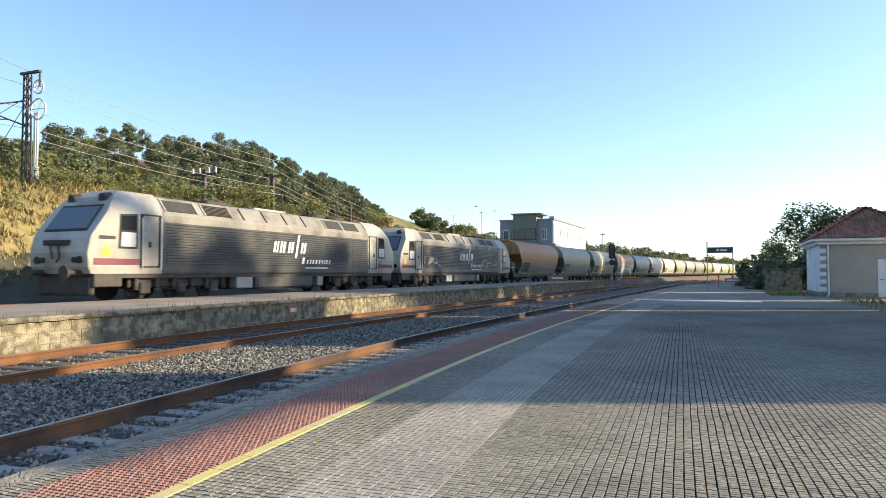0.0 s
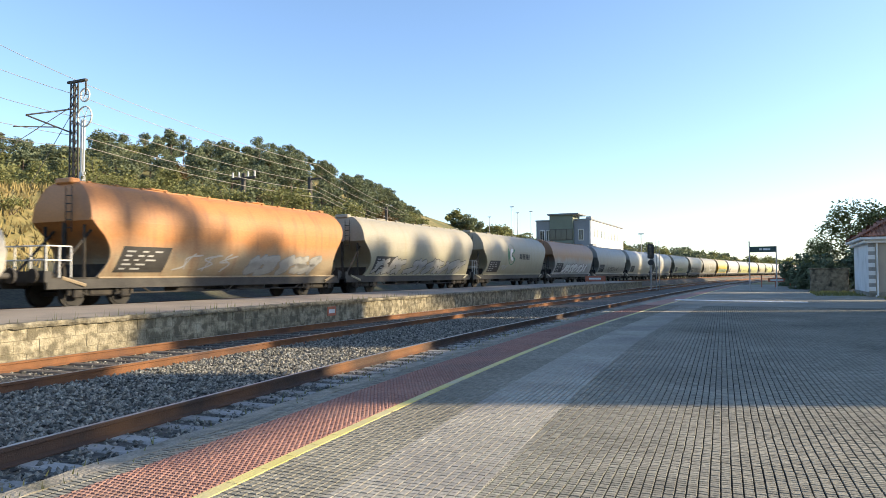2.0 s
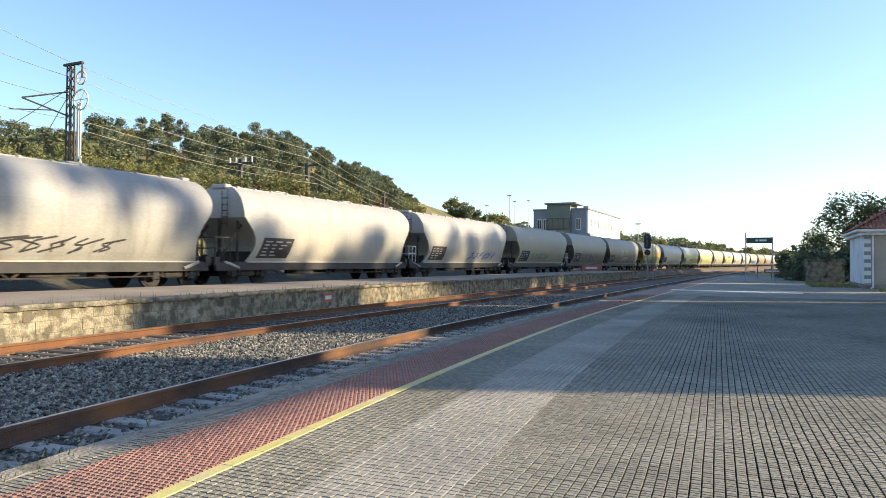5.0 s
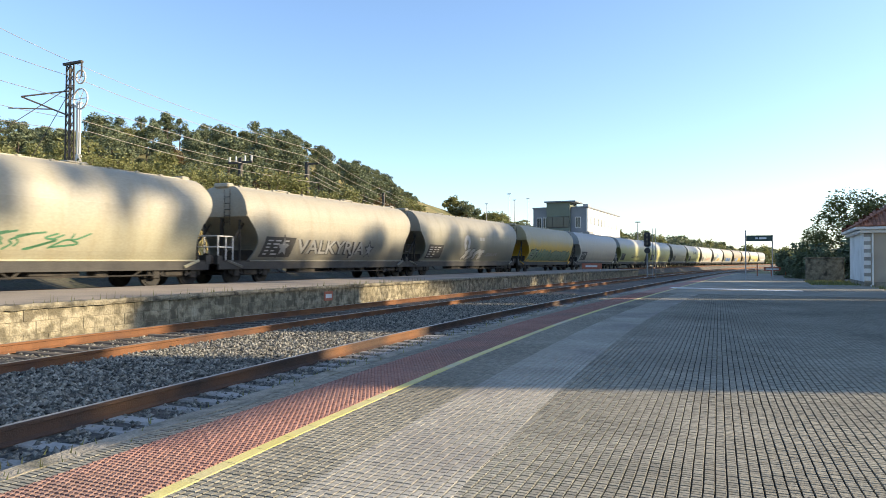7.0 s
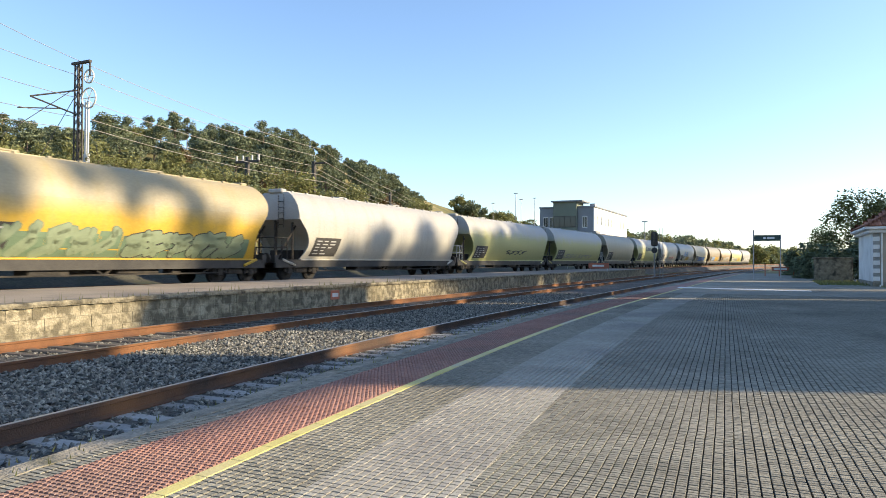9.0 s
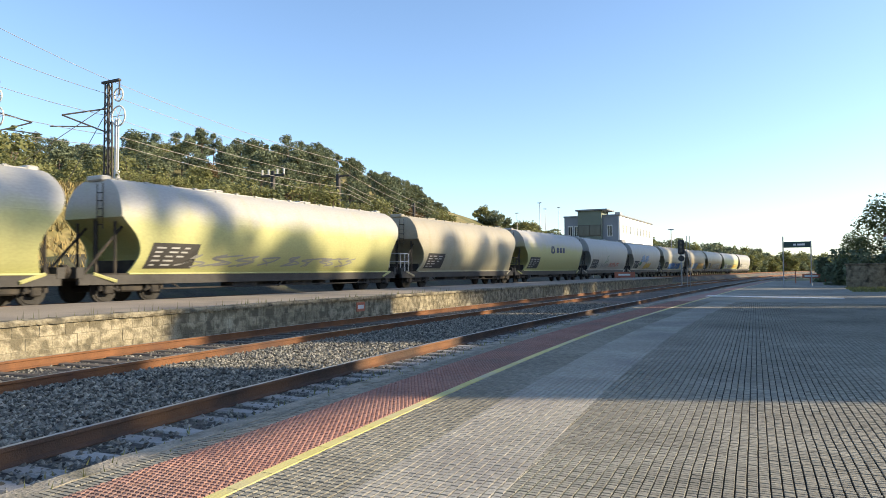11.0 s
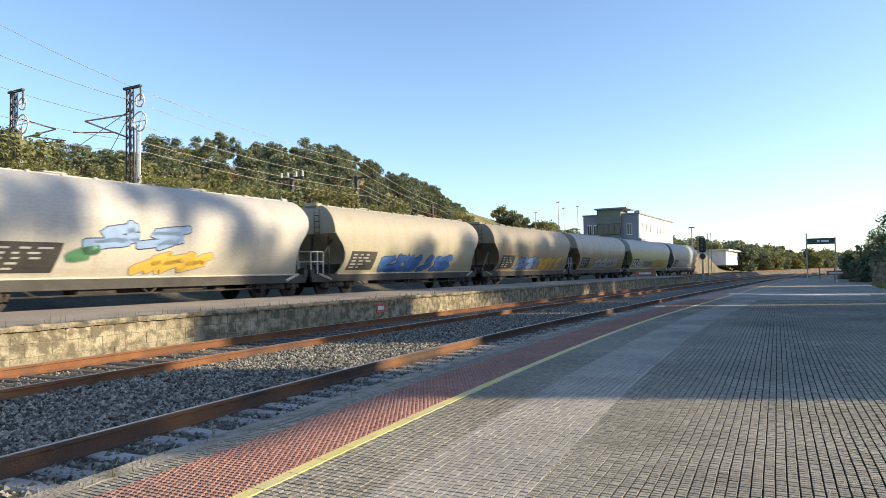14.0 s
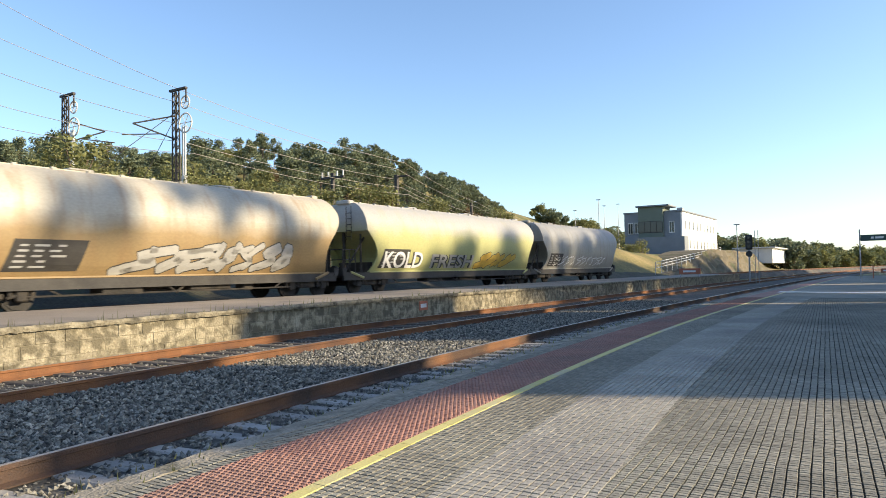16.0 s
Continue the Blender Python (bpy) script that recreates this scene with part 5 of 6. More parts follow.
        part("gusset", rods(((1.2, end - e * 0.5, 0.99), (1.25, end - e * 1.3, 0.74), 0.06), seg=5), material, w)
    bm = boxes((0.35, 1.1, -2.6, -1.2, 0.42, 0.8), (0.4, 1.05, 0.6, 2.4, 0.45, 0.8), (0.5, 1.0, 3.0, 3.5, 0.4, 0.8), bevel=0.05)
    rod(bm, (1.05, -4.2, 0.7), (1.05, 4.2, 0.7), 0.04)
    rod(bm, (0.6, -1.0, 0.62), (0.6, 0.4, 0.62), 0.2, seg=12)
    part("discharge_gear", bm, M_UNDER, w)
    part("brake_rigging", rods(((1.15, F + 1.8, 0.45), (1.15, R - 2.6, 0.45), 0.03), ((1.15, F + 2.2, 0.72), (1.15, F + 2.7, 0.45), 0.035), ((1.15, R - 3.0, 0.72), (1.15, R - 3.5, 0.45), 0.035), ((1.12, -0.4, 0.72), (1.12, 0.0, 0.42), 0.04), ((1.12, 0.4, 0.72), (1.12, 0.0, 0.42), 0.04), seg=5), M_UNDER, w)
    # data panel with illegible rows
    pn = add_mesh("data_panel", *patch(F + 1.0, F + 3.1, 1.16, 2.06, 0.012, 0.25), M_BLACK, w, label="black data panel")
    rows = []
    for i in range(5):
        z = 1.26 + i * 0.15
        y = F + 1.2 + 0.05 * i
        for _ in range(2 + (i > 1)):
            q = rnd.uniform(0.2, 0.45)
            rows.append(patch(y, y + q, z, z + 0.06, 0.018, 0.02, 1))
            y += q + rnd.uniform(0.12, 0.3)
    tagged(add_mesh("writing", *merge(rows), INKS["pale"], pn), kind="stuff")
    for item in art or ():
        ink, back, y0, y1, z0, z1, count = item
        y0, y1 = along(y0), along(y1)
        if isinstance(count, str):
            spray_word(count, y0, y1, z0, z1, ink, back, body)
        else:
            bubble_marks(rnd, y0, y1, z0, z1, ink, back, count, body)
    return w, body


# paint and graffiti, front to rear: ink, ground, from, to, low, high, letters
STOCK = [
    ("orange", [("pale", None, -3.2, -0.2, 1.15, 1.95, 3), ("grey", "silver", 0.6, 6.2, 1.1, 1.85, 5)]), ("cream", [("black", "silver", -6.0, -2.6, 1.08, 1.95, 4), ("black", "silver", -1.8, 6.2, 1.08, 1.9, 7)]), ("cream", [("pale", None, -3.6, -2.2, 1.3, 1.75, 3)]),
    ("brown", [("black", "white", -3.5, 5.2, 1.15, 1.95, 8)]), ("grey", [("black", None, -2.0, 3.6, 1.2, 1.8, 6)]), ("white", None), ("white", [("blue", None, 0.5, 5.5, 1.2, 1.8, 6)]),
    ("cream", [("green", None, -3.2, 2.0, 1.3, 1.9, 6)]), ("greyband", [("black", "grey", -3.5, 2.7, 1.12, 2.0, "VALKYRJA")]), ("drab", [("black", "silver", -1.4, 1.7, 1.1, 1.85, 4), ("grey", None, 2.3, 4.3, 1.35, 1.6, 6)]),
    ("yellow", [("teal", "sage", -6.2, 0.0, 1.08, 2.05, 7), ("black", "sage", 0.4, 6.6, 1.08, 1.95, 6)]),
    ("white", None), ("lime", [("black", None, -1.0, 3.0, 1.45, 1.85, 4)]), ("lime", [("grey", None, -5.0, 4.5, 1.2, 1.7, 8)]), ("cream", None), ("lime", None), ("white", [("green", None, -1.2, 0.2, 1.6, 2.6, 1), ("red", None, 0.5, 4.5, 1.3, 1.8, 5), ("grey", None, -4.5, 0.2, 1.2, 1.7, 6)]),
    ("white", [("navy", "sky", -2.6, 0.9, 1.9, 2.75, 2), ("grey", "gold", -1.0, 2.4, 1.2, 1.75, 3), ("grey", "green", -3.6, -2.6, 1.6, 1.9, 1)]), ("cream", [("navy", "blue", -3.4, 4.2, 1.05, 1.9, 7)]),
    ("tan", [("navy", "sky", -3.2, 1.0, 1.1, 1.95, 4), ("red", "gold", 1.0, 5.4, 1.1, 1.95, 4)]),
    ("banded", [("black", "silver", -2.4, 0.6, 1.1, 1.9, 2), ("black", "silver", 0.4, 5.2, 1.1, 2.1, 5)]), ("lime", [("black", "white", -6.0, -3.2, 1.15, 1.95, "KOLD"), ("black", "silver", -2.5, 1.2, 1.12, 1.85, "FRESH"), ("black", "gold", 1.8, 5.2, 1.2, 1.9, 4)]), ("grey", [("white", None, -5.0, 5.0, 1.15, 1.9, 10)])]
LONG = (9, 11, 12, 13, 21)
WAGONS = []
for i, (paint, art) in enumerate(STOCK):
    w, body = build_wagon(paint, art, 100 + i, 17.3 if i in LONG else 14.5)
    if i == 2:     # round green emblem with a dark word
        add_mesh("emblem", *merge([arc_strip(-0.9, 2.6, 0.0, 0.85, 20, 340, 0.012)]), INKS["green"], body)
        add_mesh("emblem_mark", *merge([arc_strip(-0.75, 2.6, 0.2, 0.5, 60, 300, 0.018)]), INKS["white"], body)
        add_mesh("lettering", *merge([patch(0.9 + 0.36 * k, 1.15 + 0.36 * k, 2.25, 2.7, 0.014, 0.06) for k in range(7)]), M_BLACK, body)
    if i == 10:    # sprayed green ground under the marks
        rg = random.Random(77)
        for k in range(13):
            add_mesh("graffiti_ground", *patch(-5.0 + 0.9 * k, -4.11 + 0.9 * k, 1.04, 1.9 + rg.uniform(-0.12, 0.15), 0.009, rg.uniform(0, 0.1)), INKS["teal"], body)
    if i == 8:     # two outlined stars beside the word
        for y, size in ((-4.1, 0.5), (3.2, 0.42)):
            for ink, grow, lift in (("black", 1.25, 0.014), ("grey", 0.85, 0.022)):
                ring = [(y + size * grow * (1.0 if k % 2 == 0 else 0.45) * math.sin(k * math.pi / 5), 1.6 + size * grow * (1.0 if k % 2 == 0 else 0.45) * math.cos(k * math.pi / 5)) for k in range(10)]
                pts = [on_side(y, 1.6, lift)] + [on_side(a, max(1.02, b), lift) for a, b in ring]
                add_mesh("graffiti_star", pts, [(0, 1 + k, 1 + (k + 1) % 10) for k in range(10)], INKS[ink], body)
    if i == 9:
        add_mesh("emblem", *merge([arc_strip(-0.9, 2.3, 0.22, 0.55, -60, 250, 0.012), patch(1.3, 1.75, 2.5, 2.75, 0.012), patch(1.8, 2.2, 2.5, 2.75, 0.012)]), INKS["pale"], body)
    if i == 15:    # dark emblem and three block letters, drawn as plain shapes
        add_mesh("emblem", *merge([patch(-0.9, -0.6, 2.5, 3.05, 0.012, 0.22), patch(-0.15, 0.15, 2.5, 3.05, 0.012, -0.22), patch(-0.6, -0.12, 2.42, 2.6, 0.013)]), INKS["navy"], body)
        for y in (0.5, 1.25, 2.0):
            add_mesh("lettering", *patch(y, y + 0.55, 2.5, 2.95, 0.012, 0.08), INKS["navy"], body)
    WAGONS.append(w)

M_LWHITE = mat("grimy white locomotive paint", [(0.34, 0.325, 0.285), (0.46, 0.44, 0.39)], 0.8, 14, 0.45, bump=0.06, stains=(0.26, 0.235, 0.19), stain_scale=0.9)
M_LGREY = mat("dark grey locomotive paint", [(0.042, 0.048, 0.052), (0.072, 0.078, 0.082)], 0.7, 14, 0.42, bump=0.06, stains=(0.12, 0.115, 0.10), stain_scale=0.8)
# Roof's own grey, with dappled shade also taken into the colour.
M_LROOF = mat("dusty grey roof paint darkened for shade", [(0.20, 0.195, 0.17), (0.30, 0.285, 0.25)], 0.8, 14, 0.6, bump=0.1, stains=(0.14, 0.125, 0.10), stain_scale=0.9)
M_LRED = mat("dark purple red band", [(0.15, 0.035, 0.05), (0.20, 0.05, 0.07)], 1, 20, 0.5, bump=0)
M_WARN = mat("yellow warning sign", [(0.7, 0.5, 0.03), (0.75, 0.55, 0.05)], 2, 20, 0.5, bump=0)


def build_loco(graffiti, seed):
    L = 11.35
    lo = empty("diesel_locomotive", label="grimy white and dark grey diesel locomotive" + (" with graffiti" if graffiti else ""), category="locomotive", group="locomotives of the train")
    nose = [(1.02, 1.38, 0.18), (1.25, 1.42, 0.05), (1.75, 1.43, 0.0), (2.30, 1.43, 0.12), (2.45, 1.43, 0.22), (3.05, 1.43, 0.66), (3.3, 1.41, 0.85), (3.62, 1.25, 1.1), (3.82, 1.12, 1.28), (4.08, 0.85, 1.75), (4.14, 0.0, 1.9)]
    for e, nm in ((-1, "cab"), (1, "cab")):
        lev = [(z, w, a, 0.0) for z, w, a in nose]
        v, f = loft(lev, -L, -L + 3.35)
        if e > 0:
            v = [(-x, -y, z) for x, y, z in v]
        cab = add_mesh("cab", v, f, M_LWHITE, lo)

        def q(x, y, z):
            return (x, y, z) if e < 0 else (-x, -y, z)

        def face(name, pts, material, parent=cab, label=""):
            pts = [Vector(q(*p)) for p in pts]
            n = (pts[1] - pts[0]).cross(pts[2] - pts[0]).normalized() * 0.03
            c = sum(pts, Vector()) / len(pts)
            if n.dot(c - Vector((0, q(0, -8.5, 0)[1], 2.6))) < 0:
                n = -n
            k = len(pts)
            return add_mesh(name, [p - n for p in pts] + [p + n * 0.4 for p in pts], [tuple(range(k)), tuple(range(k, 2 * k))] + [(i, (i + 1) % k, (i + 1) % k + k, i + k) for i in range(k)], material, parent, label=label)

        def yy(z):
            for (a, _, ya), (b, _, yb) in zip(nose, nose[1:]):
                if a <= z <= b:
                    return -L + ya + (yb - ya) * (z - a) / (b - a)
            return -L
        face("windscreen_frame", [(1.08, yy(2.52) - 0.012, 2.52), (1.02, yy(3.5) - 0.012, 3.5), (-1.02, yy(3.5) - 0.012, 3.5), (-1.08, yy(2.52) - 0.012, 2.52)], M_BLACK)
        face("windscreen", [(1.0, yy(2.6) - 0.03, 2.6), (0.94, yy(3.42) - 0.03, 3.42), (-0.94, yy(3.42) - 0.03, 3.42), (-1.0, yy(2.6) - 0.03, 2.6)], M_SCREEN)
        for x in (-0.78, 0.78):
            part("top_lamp", rods((q(x, yy(3.74) - 0.10, 3.74), q(x, yy(3.74) + 0.25, 3.80), 0.19), seg=16), M_BLACK, cab)
            part("headlamp", rods((q(x * 1.35, -L - 0.05, 1.5), q(x * 1.35, -L + 0.1, 1.5), 0.13), (q(x * 1.0, -L - 0.04, 1.5), q(x * 1.0, -L + 0.1, 1.5), 0.1), seg=14), M_GLASS, cab)
            part("buffer", rods((q(x * 1.15, -L - 0.45, 1.06), q(x * 1.15, -L + 0.2, 1.06), 0.1), (q(x * 1.15, -L - 0.5, 1.06), q(x * 1.15, -L - 0.42, 1.06), 0.24), seg=14), M_DARK, lo)
        part("cable_box", boxes((-0.7, 0.5, min(q(0, -L - 0.08, 0)[1], q(0, -L + 0.2, 0)[1]), max(q(0, -L - 0.08, 0)[1], q(0, -L + 0.2, 0)[1]), 2.02, 2.2), bevel=0.03), M_BLACK, cab)
        part("cable", rods((q(0.1, -L - 0.08, 2.05), q(0.25, -L - 0.14, 1.6), 0.035), (q(0.25, -L - 0.14, 1.6), q(0.05, -L - 0.1, 1.42), 0.035), (q(-0.3, -L - 0.08, 2.05), q(-0.1, -L - 0.14, 1.55), 0.035)), M_BLACK, cab)
        for sx in (1, -1):
            x = 1.432 * sx
            face("window_frame", [(x, -9.22, 1.92), (x, -9.22, 3.22), (x, -10.02, 3.16), (x, -10.08, 1.92)], M_BLACK)
            face("side_window", [(x + 0.012 * sx, -9.3, 2.6), (x + 0.012 * sx, -9.3, 3.14), (x + 0.012 * sx, -9.95, 3.1), (x + 0.012 * sx, -9.98, 2.6)], M_GLASS)
            face("sliding_pane", [(x + 0.02 * sx, -9.32, 2.0), (x + 0.02 * sx, -9.32, 2.52), (x + 0.02 * sx, -9.95, 2.52), (x + 0.02 * sx, -9.98, 2.0)], M_TRIM)
            face("door_seal", [(x - 0.006 * sx, -8.08, 1.25), (x - 0.006 * sx, -8.08, 3.24), (x - 0.006 * sx, -9.1, 3.24), (x - 0.006 * sx, -9.1, 1.25)], M_BLACK)
            dr = face("door", [(x + 0.004 * sx, -8.24, 1.3), (x + 0.004 * sx, -8.24, 3.18), (x + 0.004 * sx, -8.96, 3.18), (x + 0.004 * sx, -8.96, 1.3)], M_LWHITE)
            part("handrail", rods((q(x + 0.06 * sx, -8.14, 1.2), q(x + 0.06 * sx, -8.14, 3.1), 0.025), (q(x + 0.06 * sx, -9.04, 1.2), q(x + 0.06 * sx, -9.04, 3.1), 0.025)), M_RAILING, dr)
            face("handle", [(x + 0.03 * sx, -8.6, 2.0), (x + 0.03 * sx, -8.6, 2.2), (x + 0.03 * sx, -8.72, 2.2), (x + 0.03 * sx, -8.72, 2.0)], M_BLACK, dr)
            face("red_band", [(x, -9.12, 1.34), (x, -9.12, 1.56), (x, -11.1, 1.56), (x, -11.1, 1.34)], M_LRED)
            if e < 0:
                face("warning_sign", [(x, -10.85, 1.64), (x, -10.35, 1.64), (x, -10.6, 2.06)], M_WARN)
                face("lettering", [(x, -10.9, 2.24), (x, -10.2, 2.24), (x, -10.2, 2.36), (x, -10.9, 2.36)], M_BLACK)
    # engine room
    side = [(1.02, 1.41, 0, 0), (1.1, 1.43, 0, 0), (3.0, 1.43, 0, 0)]
    v, f = loft(side, -L + 3.36, L - 3.36)
    body = add_mesh("engine_room", v, f, M_LGREY, lo)
    v, f = loft([(3.0, 1.44, 0, 0), (3.28, 1.44, 0, 0), (3.36, 1.40, 0, 0), (3.95, 0.95, 0, 0), (4.02, 0.8, 0, 0), (4.06, 0.0, 0, 0)], -L + 3.36, L - 3.36)
    roof = add_mesh("roof", v, f, M_LROOF, lo, label="dusty grey roof, darkened for shade, with grilles")
    for i in range(15):
        z = 1.42 + i * 0.108
        for sx in (1, -1):
            for ya, yb in ((-L + 3.5, L - 5.6), (L - 5.2, L - 3.5)):
                part("rib", boxes((sx * 1.432 - 0.028, sx * 1.432 + 0.028, ya, yb, z - 0.026, z + 0.026), bevel=0.018), M_LGREY, body)
    slope = math.degrees(math.atan2(0.45, 0.59))
    for sx in (1, -1):
        for y0, y1, slats in ((-7.8, -6.1, 0), (-5.6, -4.0, 7), (3.6, 5.2, 0), (5.35, 7.0, 0)):
            m = Matrix.Translation((sx * 1.175, 0, 3.66)) @ Matrix.Rotation(radians(-sx * (90 - 52.7)), 4, "Y")
            g = part("grille", box(bmesh.new(), -0.02, 0.03, y0, y1, -0.27, 0.27, m=m), M_BLACK if sx else M_BLACK, roof)
            fr = bmesh.new()
            box(fr, -0.02, 0.05, y0 - 0.06, y0, -0.31, 0.31, m=m)
            box(fr, -0.02, 0.05, y1, y1 + 0.06, -0.31, 0.31, m=m)
            part("grille_frame", fr, M_LWHITE, g)
            for k in range(slats):
                zz = -0.24 + 0.075 * k
                part("slat", box(bmesh.new(), 0.02, 0.07, y0 + 0.05, y1 - 0.05, zz, zz + 0.03, m=m), M_DARK, g)
        for y in (-3.2, -1.6, 0.0, 1.6):
            m = Matrix.Translation((sx * 1.175, 0, 3.66)) @ Matrix.Rotation(radians(-sx * (90 - 52.7)), 4, "Y")
            part("roof_seam", box(bmesh.new(), -0.02, 0.045, y, y + 0.05, -0.33, 0.33, m=m), M_LGREY, roof)
    for y in (4.0, 5.9):
        part("roof_fan", rods(((0, y, 4.0), (0, y, 4.2), 0.85), seg=24), M_BLACK, roof)
    part("exhaust", boxes((-0.5, 0.5, -4.6, -3.0, 4.0, 4.22), bevel=0.08), M_DARK, roof)
    part("roof_box", boxes((-0.6, 0.6, -1.5, 1.0, 4.0, 4.16), bevel=0.06), M_LWHITE, roof)
    # white company word and line below it, as plain shapes
    for sx in (1,):
        y = -1.2
        for k, wdt in enumerate((0.38, 0.55, 0.55, 0.30, 0.55)):
            tall = (1.78, 2.95) if k == 3 else (2.02, 2.56)
            bm = boxes((1.462, 1.472, y, y + 0.15, *tall))
            if k != 3:
                box(bm, 1.462, 1.472, y + 0.24, y + 0.24 + wdt * 0.3, *tall)
            for vert in bm.verts:
                vert.co.y += 0.25 * (vert.co.z - 2.0)
            part("emblem_bar", bm, M_WHITE, body)
            y += wdt + 0.11
        y = 1.15
        for wdt in (0.36, 0.22, 0.18, 0.22, 0.24, 0.22, 0.2, 0.1, 0.22, 0.2):
            bm = boxes((1.455, 1.468, y, y + wdt * 0.55, 1.5, 1.82 if wdt == 0.36 else 1.72))
            for vert in bm.verts:
                vert.co.y += 0.3 * (vert.co.z - 1.5)
            part("emblem_bar", bm, M_WHITE, body)
            y += wdt + 0.06
        part("writing", boxes((1.45, 1.462, 1.5, 3.6, 1.26, 1.33)), M_TRIM, body)
    if graffiti:
        rnd = random.Random(seed)
        for y0, n, z0, z1 in ((3.4, 7, 1.3, 2.2), (-7.7, 5, 1.4, 2.2)):
            for c in range(n):
                y = y0 + c * 0.55
                p = [(y + rnd.uniform(-0.3, 0.5), z0 + rnd.uniform(0.0, 0.5) * (z1 - z0)), (y + rnd.uniform(-0.2, 0.7), z0 + rnd.uniform(0.1, 0.9) * (z1 - z0)), (y + rnd.uniform(-0.2, 0.7), z0 + rnd.uniform(0.2, 1.0) * (z1 - z0)), (y + rnd.uniform(0.0, 0.8), z0 + rnd.uniform(0.0, 1.0) * (z1 - z0))]
                line = [q[:2] for q in smooth_levels(p, 4)]
                for name, wide, x, ink in (("graffiti_outline", 0.22, 1.468, "black"), ("graffiti", 0.14, 1.474, "silver" if rnd.random() < 0.7 else "grey")):
                    v, f = ribbon(line, wide, 0)
                    add_mesh(name, [(x + 0.001 * c, q[1], q[2]) for q in v], f, INKS[ink], body)
    # below the floor
    part("tank", boxes((-1.35, 1.35, -2.2, 2.4, 0.28, 1.0), bevel=0.12), M_LGREY, lo)
    part("frame", boxes((-1.36, 1.36, -L + 0.3, L - 0.3, 0.86, 1.03)), M_DARK, lo)
    for ya, yb in ((-3.6, -2.5), (2.8, 3.3)):
        part("equipment_box", boxes((0.9, 1.36, ya, yb, 0.35, 0.9), bevel=0.05), M_STEEL, lo)
    for e in (-1, 1):
        part("pilot", boxes((-1.3, 1.3, e * (L - 0.35) - 0.12, e * (L - 0.35) + 0.12, 0.25, 0.95), bevel=0.08), M_DARK, lo)
        for x in (-1.35, 1.35):
            part("skirt", boxes((x - 0.05, x + 0.05, e * (L - 0.9) - 0.6, e * (L - 0.9) + 0.6, 0.55, 1.03), bevel=0.03), M_DARK, lo)
        bg = child("bogie", BOGIE_L, lo, pose(0, e * 6.8, 0))
        for y in (-1.85, 0, 1.85):
            child("wheelset", WHEEL_L, bg, pose(0, y, 0.52))
    return lo


LOCOS = [build_loco(False, 1), build_loco(True, 2)]

# far track under the train
far_track = empty("track_far", label="main line track beyond the far platform", category="railway track", kind="structure")
for dx in (-0.86, 0.86):
    verts, faces, prof = [], [], rail_profile(0, 0)
    st = list(range(-400, 900, 10))
    for s in st:
        m = train_pose(s)
        verts += [m @ Vector((dx + x, 0, z)) for x, z in prof]
    k = len(prof)
    for i in range(len(st) - 1):
        faces += [(i * k + j, i * k + (j + 1) % k, (i + 1) * k + (j + 1) % k, (i + 1) * k + j) for j in range(k)]
    add_mesh("rail", verts, faces, M_RAIL, far_track)
verts, faces = [], []
for s in range(-400, 900, 10):
    m = train_pose(s)
    verts += [m @ Vector((x, 0, z)) for x, z in ((-3.2, -0.75), (-1.8, -0.22), (1.75, -0.22), (2.4, -0.9))]
for i in range(129):
    faces += [(i * 4 + j, i * 4 + j + 1, i * 4 + j + 5, i * 4 + j + 4) for j in range(3)]
tagged(add_mesh("ballast_far", verts, faces, M_SHADEBED), "grey ballast bed of the main line", "ballast", kind="structure")
# Dark sheet over the foot of the bank, in place of the train's shade.
verts, faces = [], []
for i in range(61):
    s = -10 + 2.5 * i
    for j in range(9):
        x = -23.6 - 0.85 * j - 0.5 * noise.noise((s * 0.3, j, 0)) + s * s / (2 * TRAIN_R)
        verts.append((x, s, ground_z(x, s) + 0.1 - (0.25 if j in (0, 8) else 0)))
for i in range(60):
    faces += [(i * 9 + j, i * 9 + j + 1, i * 9 + j + 10, i * 9 + j + 9) for j in range(8)]
tagged(add_mesh("cinder_strip", verts, faces, M_BANKSHADE), "dark strip standing in for shade along the foot of the bank", "ground", kind="structure")
bm = bmesh.new()
for i in range(160):
    box(bm, -1.3, 1.3, -0.12, 0.12, -0.26, -0.16, m=train_pose(-20 + 0.62 * i))
part("sleeper", bm, M_SLEEPER, far_track)["kind"] = "stuff"


# ---- pieces: paving, wall blocks ----
paver_field("pavers", YELLOW + 0.06, -3.9, 0.4, 34.0, 0.0673, 0.0667, 0.0125, 0.0, M_PAVER, PLATFORM, skip=out_of_view, c=0.93)
paver_field("pale_pavers", -3.9, -2.9, 0.4, 34.0, 0.0667, 0.0667, 0.0095, 0.001, M_PALE, PLATFORM, skip=out_of_view, c=0.94)
paver_field("ribbed_pavers", -5.0, 7.5, 0.4, 34.0, 0.0745, 0.05, 0.0105, -0.002, M_PAVER, PLATFORM, skip=lambda x, s: out_of_view(x, s) or x < -2.972 + off(s), straight=True, c=0.945, wave=0.006, loose=(-1.5, -0.55, 4.3, 5.4), loose_material=M_PAVERONE)
paver_field("tactile_tiles", YELLOW - 0.96, YELLOW - 0.06, 0.4, 34.0, 0.05, 0.05, 0.01, 0.006, M_RED, PLATFORM, skip=out_of_view, stagger=True, c=0.80)
paver_field("edge_pavers", EDGE + 0.25, YELLOW - 0.96, 0.4, 34.0, 0.1225, 0.05, 0.013, 0.0, M_PAVER, PLATFORM, skip=out_of_view, c=0.97)
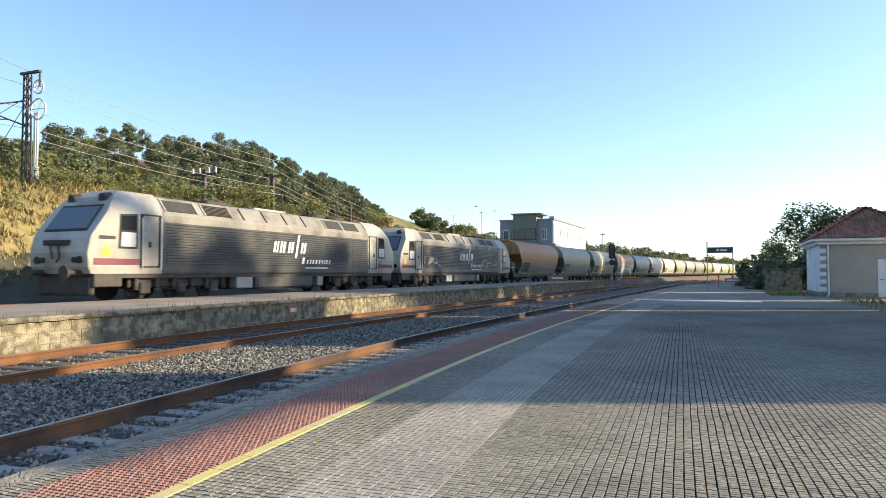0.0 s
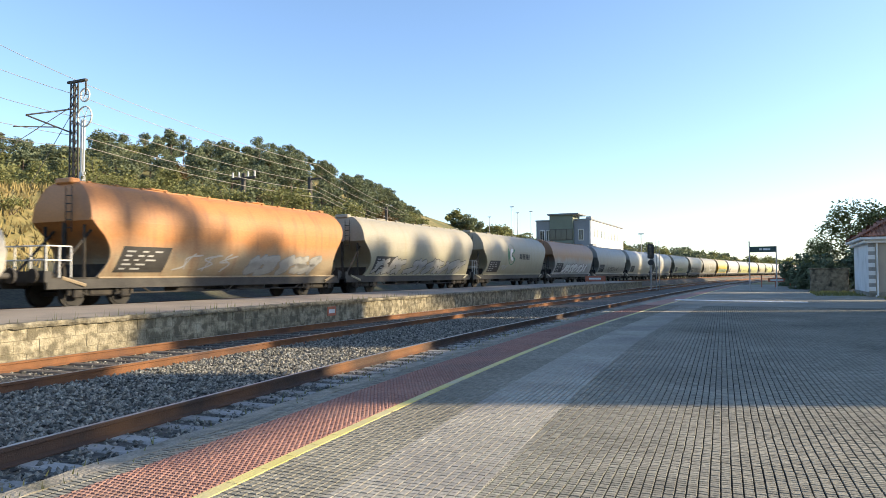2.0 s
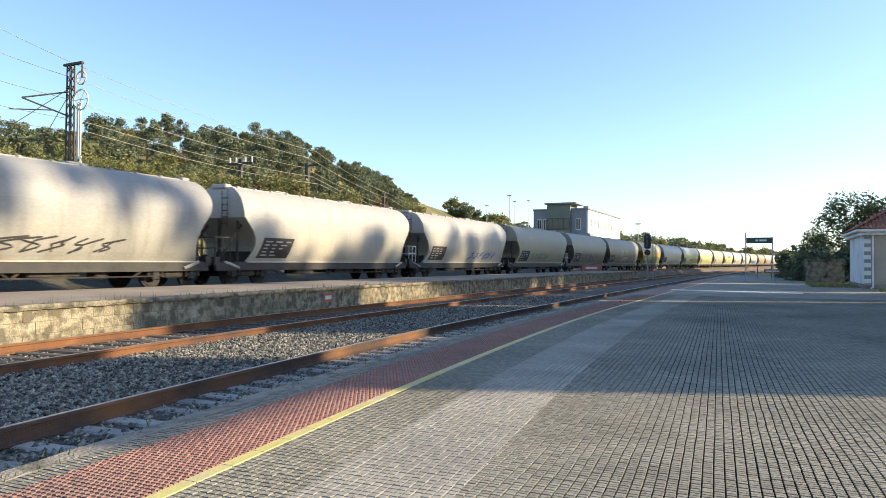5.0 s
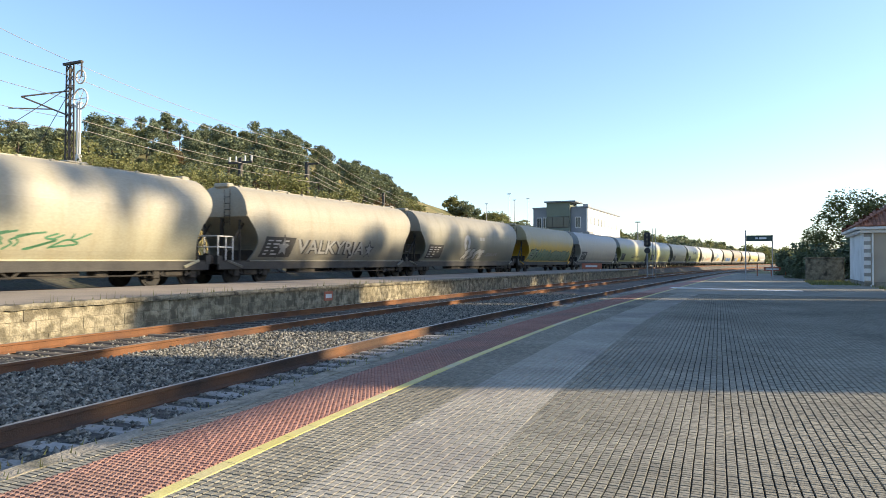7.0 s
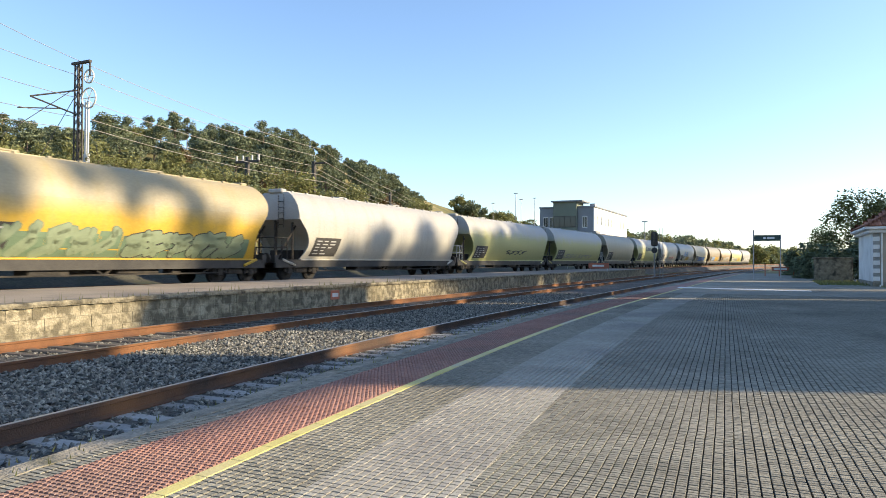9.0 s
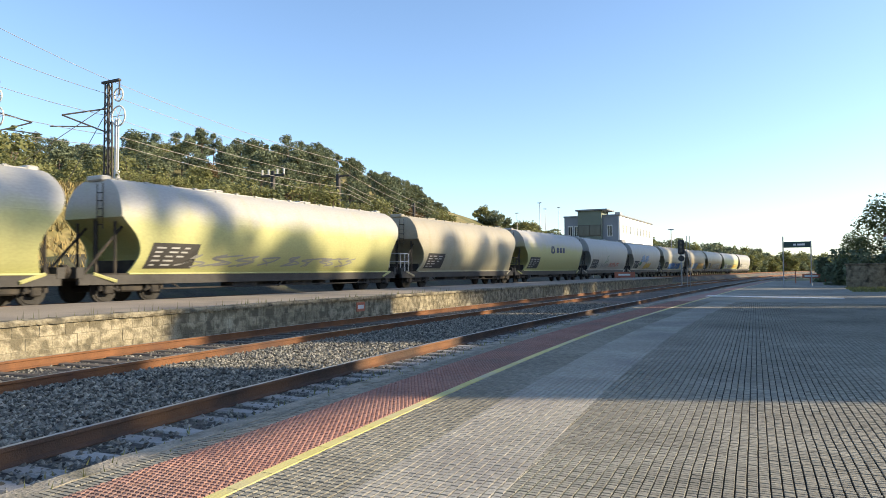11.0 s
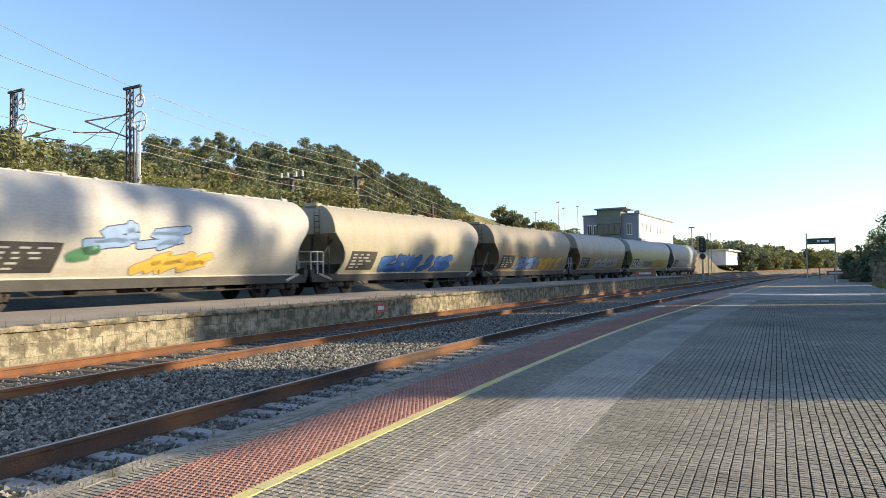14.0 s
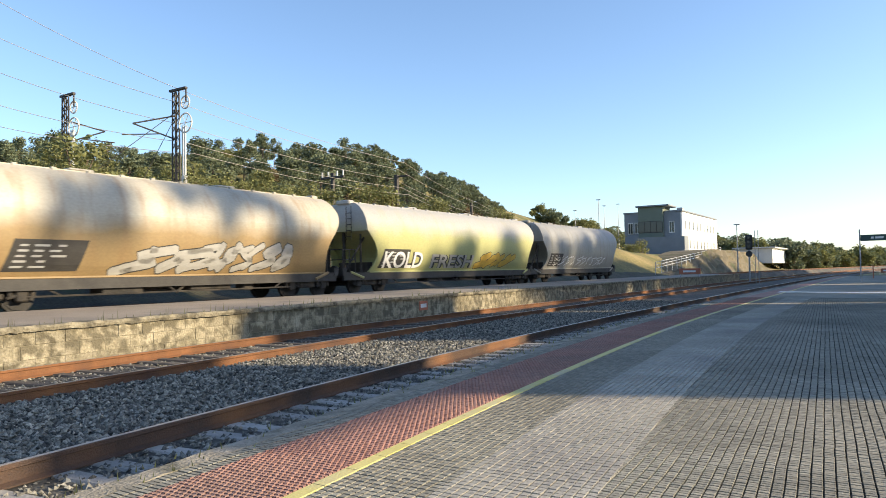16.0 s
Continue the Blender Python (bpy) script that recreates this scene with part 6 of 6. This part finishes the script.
swept("paving_far", [(YELLOW + 0.06, -0.03), (YELLOW + 0.06, -0.002), (60, -0.002), (60, -0.03)], 34, 95, M_PAVER, PLATFORM)
swept("red_strip_far", [(YELLOW - 0.96, -0.03), (YELLOW - 0.96, 0.0), (YELLOW - 0.06, 0.0), (YELLOW - 0.06, -0.03)], 34, 95, M_RED, PLATFORM)
swept("edge_strip_far", [(EDGE + 0.25, -0.03), (EDGE + 0.25, -0.002), (YELLOW - 0.96, -0.002), (YELLOW - 0.96, -0.03)], 34, 95, M_PAVER, PLATFORM)

add_mesh("cross_strip", [(-5.0, 40.5, 0.004), (1.6, 39.0, 0.004), (1.6, 40.1, 0.004), (-5.0, 42.0, 0.004), (-5.0, 40.5, -0.02), (1.6, 39.0, -0.02)], [(0, 1, 2, 3), (4, 5, 1, 0)], M_TRIM, PLATFORM, label="pale concrete strip across the paving")
BLOCKS = []
for k in range(4):
    bm = boxes((-0.02, 0.006 + 0.003 * k, 0.004, 0.596, -0.62 + 0.004, -0.62 + 0.266), bevel=0.006)
    me = bpy.data.meshes.new("block")
    bm.to_mesh(me)
    bm.free()
    me.materials.append(M_BLOCK)
    BLOCKS.append(me)
rb = random.Random(4)
for row in range(4):
    for i in range(72):
        s = 2.0 + i * 0.6 + (0.3 if row % 2 else 0)
        ob = new("block", BLOCKS[rb.randrange(4)])
        ob.parent = FAR_PLATFORM
        ob.matrix_basis = pose(WALL + off(s) - 0.02, s, 0.27 * row + 0.0, 0, 0, math.degrees(math.atan(BEND * max(0, STRAIGHT - s))))
swept("far_blocks", [(WALL - 0.03, -0.6), (WALL, -0.6), (WALL, FAR_Z - 0.1), (WALL - 0.03, FAR_Z - 0.1)], 45.2, 84, M_BLOCK, FAR_PLATFORM)
pl = tagged(part("wall_plate", boxes((WALL + 0.0, WALL + 0.035, 21.2, 21.75, 0.02, 0.36), bevel=0.01), M_REDP), "small faded red plate on the platform face", "plate")
part("writing", boxes((WALL + 0.036, WALL + 0.042, 21.28, 21.66, 0.12, 0.26)), M_TRIM, pl)


# ---- movement ----
# way of the train along the far track, every half second, and the middle of each wagon behind the first one's rear end
TRAVEL = [80.0, 67.1, 54.3, 41.7, 29.3, 16.9, 4.6, -7.8, -20.5, -32.9, -45.4, -57.8, -70.3, -82.7, -94.9, -107.2, -119.4, -131.6, -143.9, -156.2, -168.5, -180.8, -193.0, -205.3, -217.8, -230.2, -242.6, -255.0, -267.6, -280.2, -292.9, -305.3, -317.7]
MIDDLES = [-7.15, 9.33, 25.7, 42.33, 58.65, 74.95, 91.3, 108.15, 124.6, 141.75, 160.05, 178.09, 197.15, 216.4, 234.32, 250.57, 266.95, 283.45, 299.72, 316.52, 332.75, 350.52, 367.75]


def motions():
    def rows(offset):
        return [(0.5 * i, train_pose(s + offset)) for i, s in enumerate(TRAVEL)]
    walk(LOCOS[0], rows(-51.4))
    walk(LOCOS[1], rows(-27.8))
    for w, middle in zip(WAGONS, MIDDLES):
        walk(w, rows(middle))


motions()
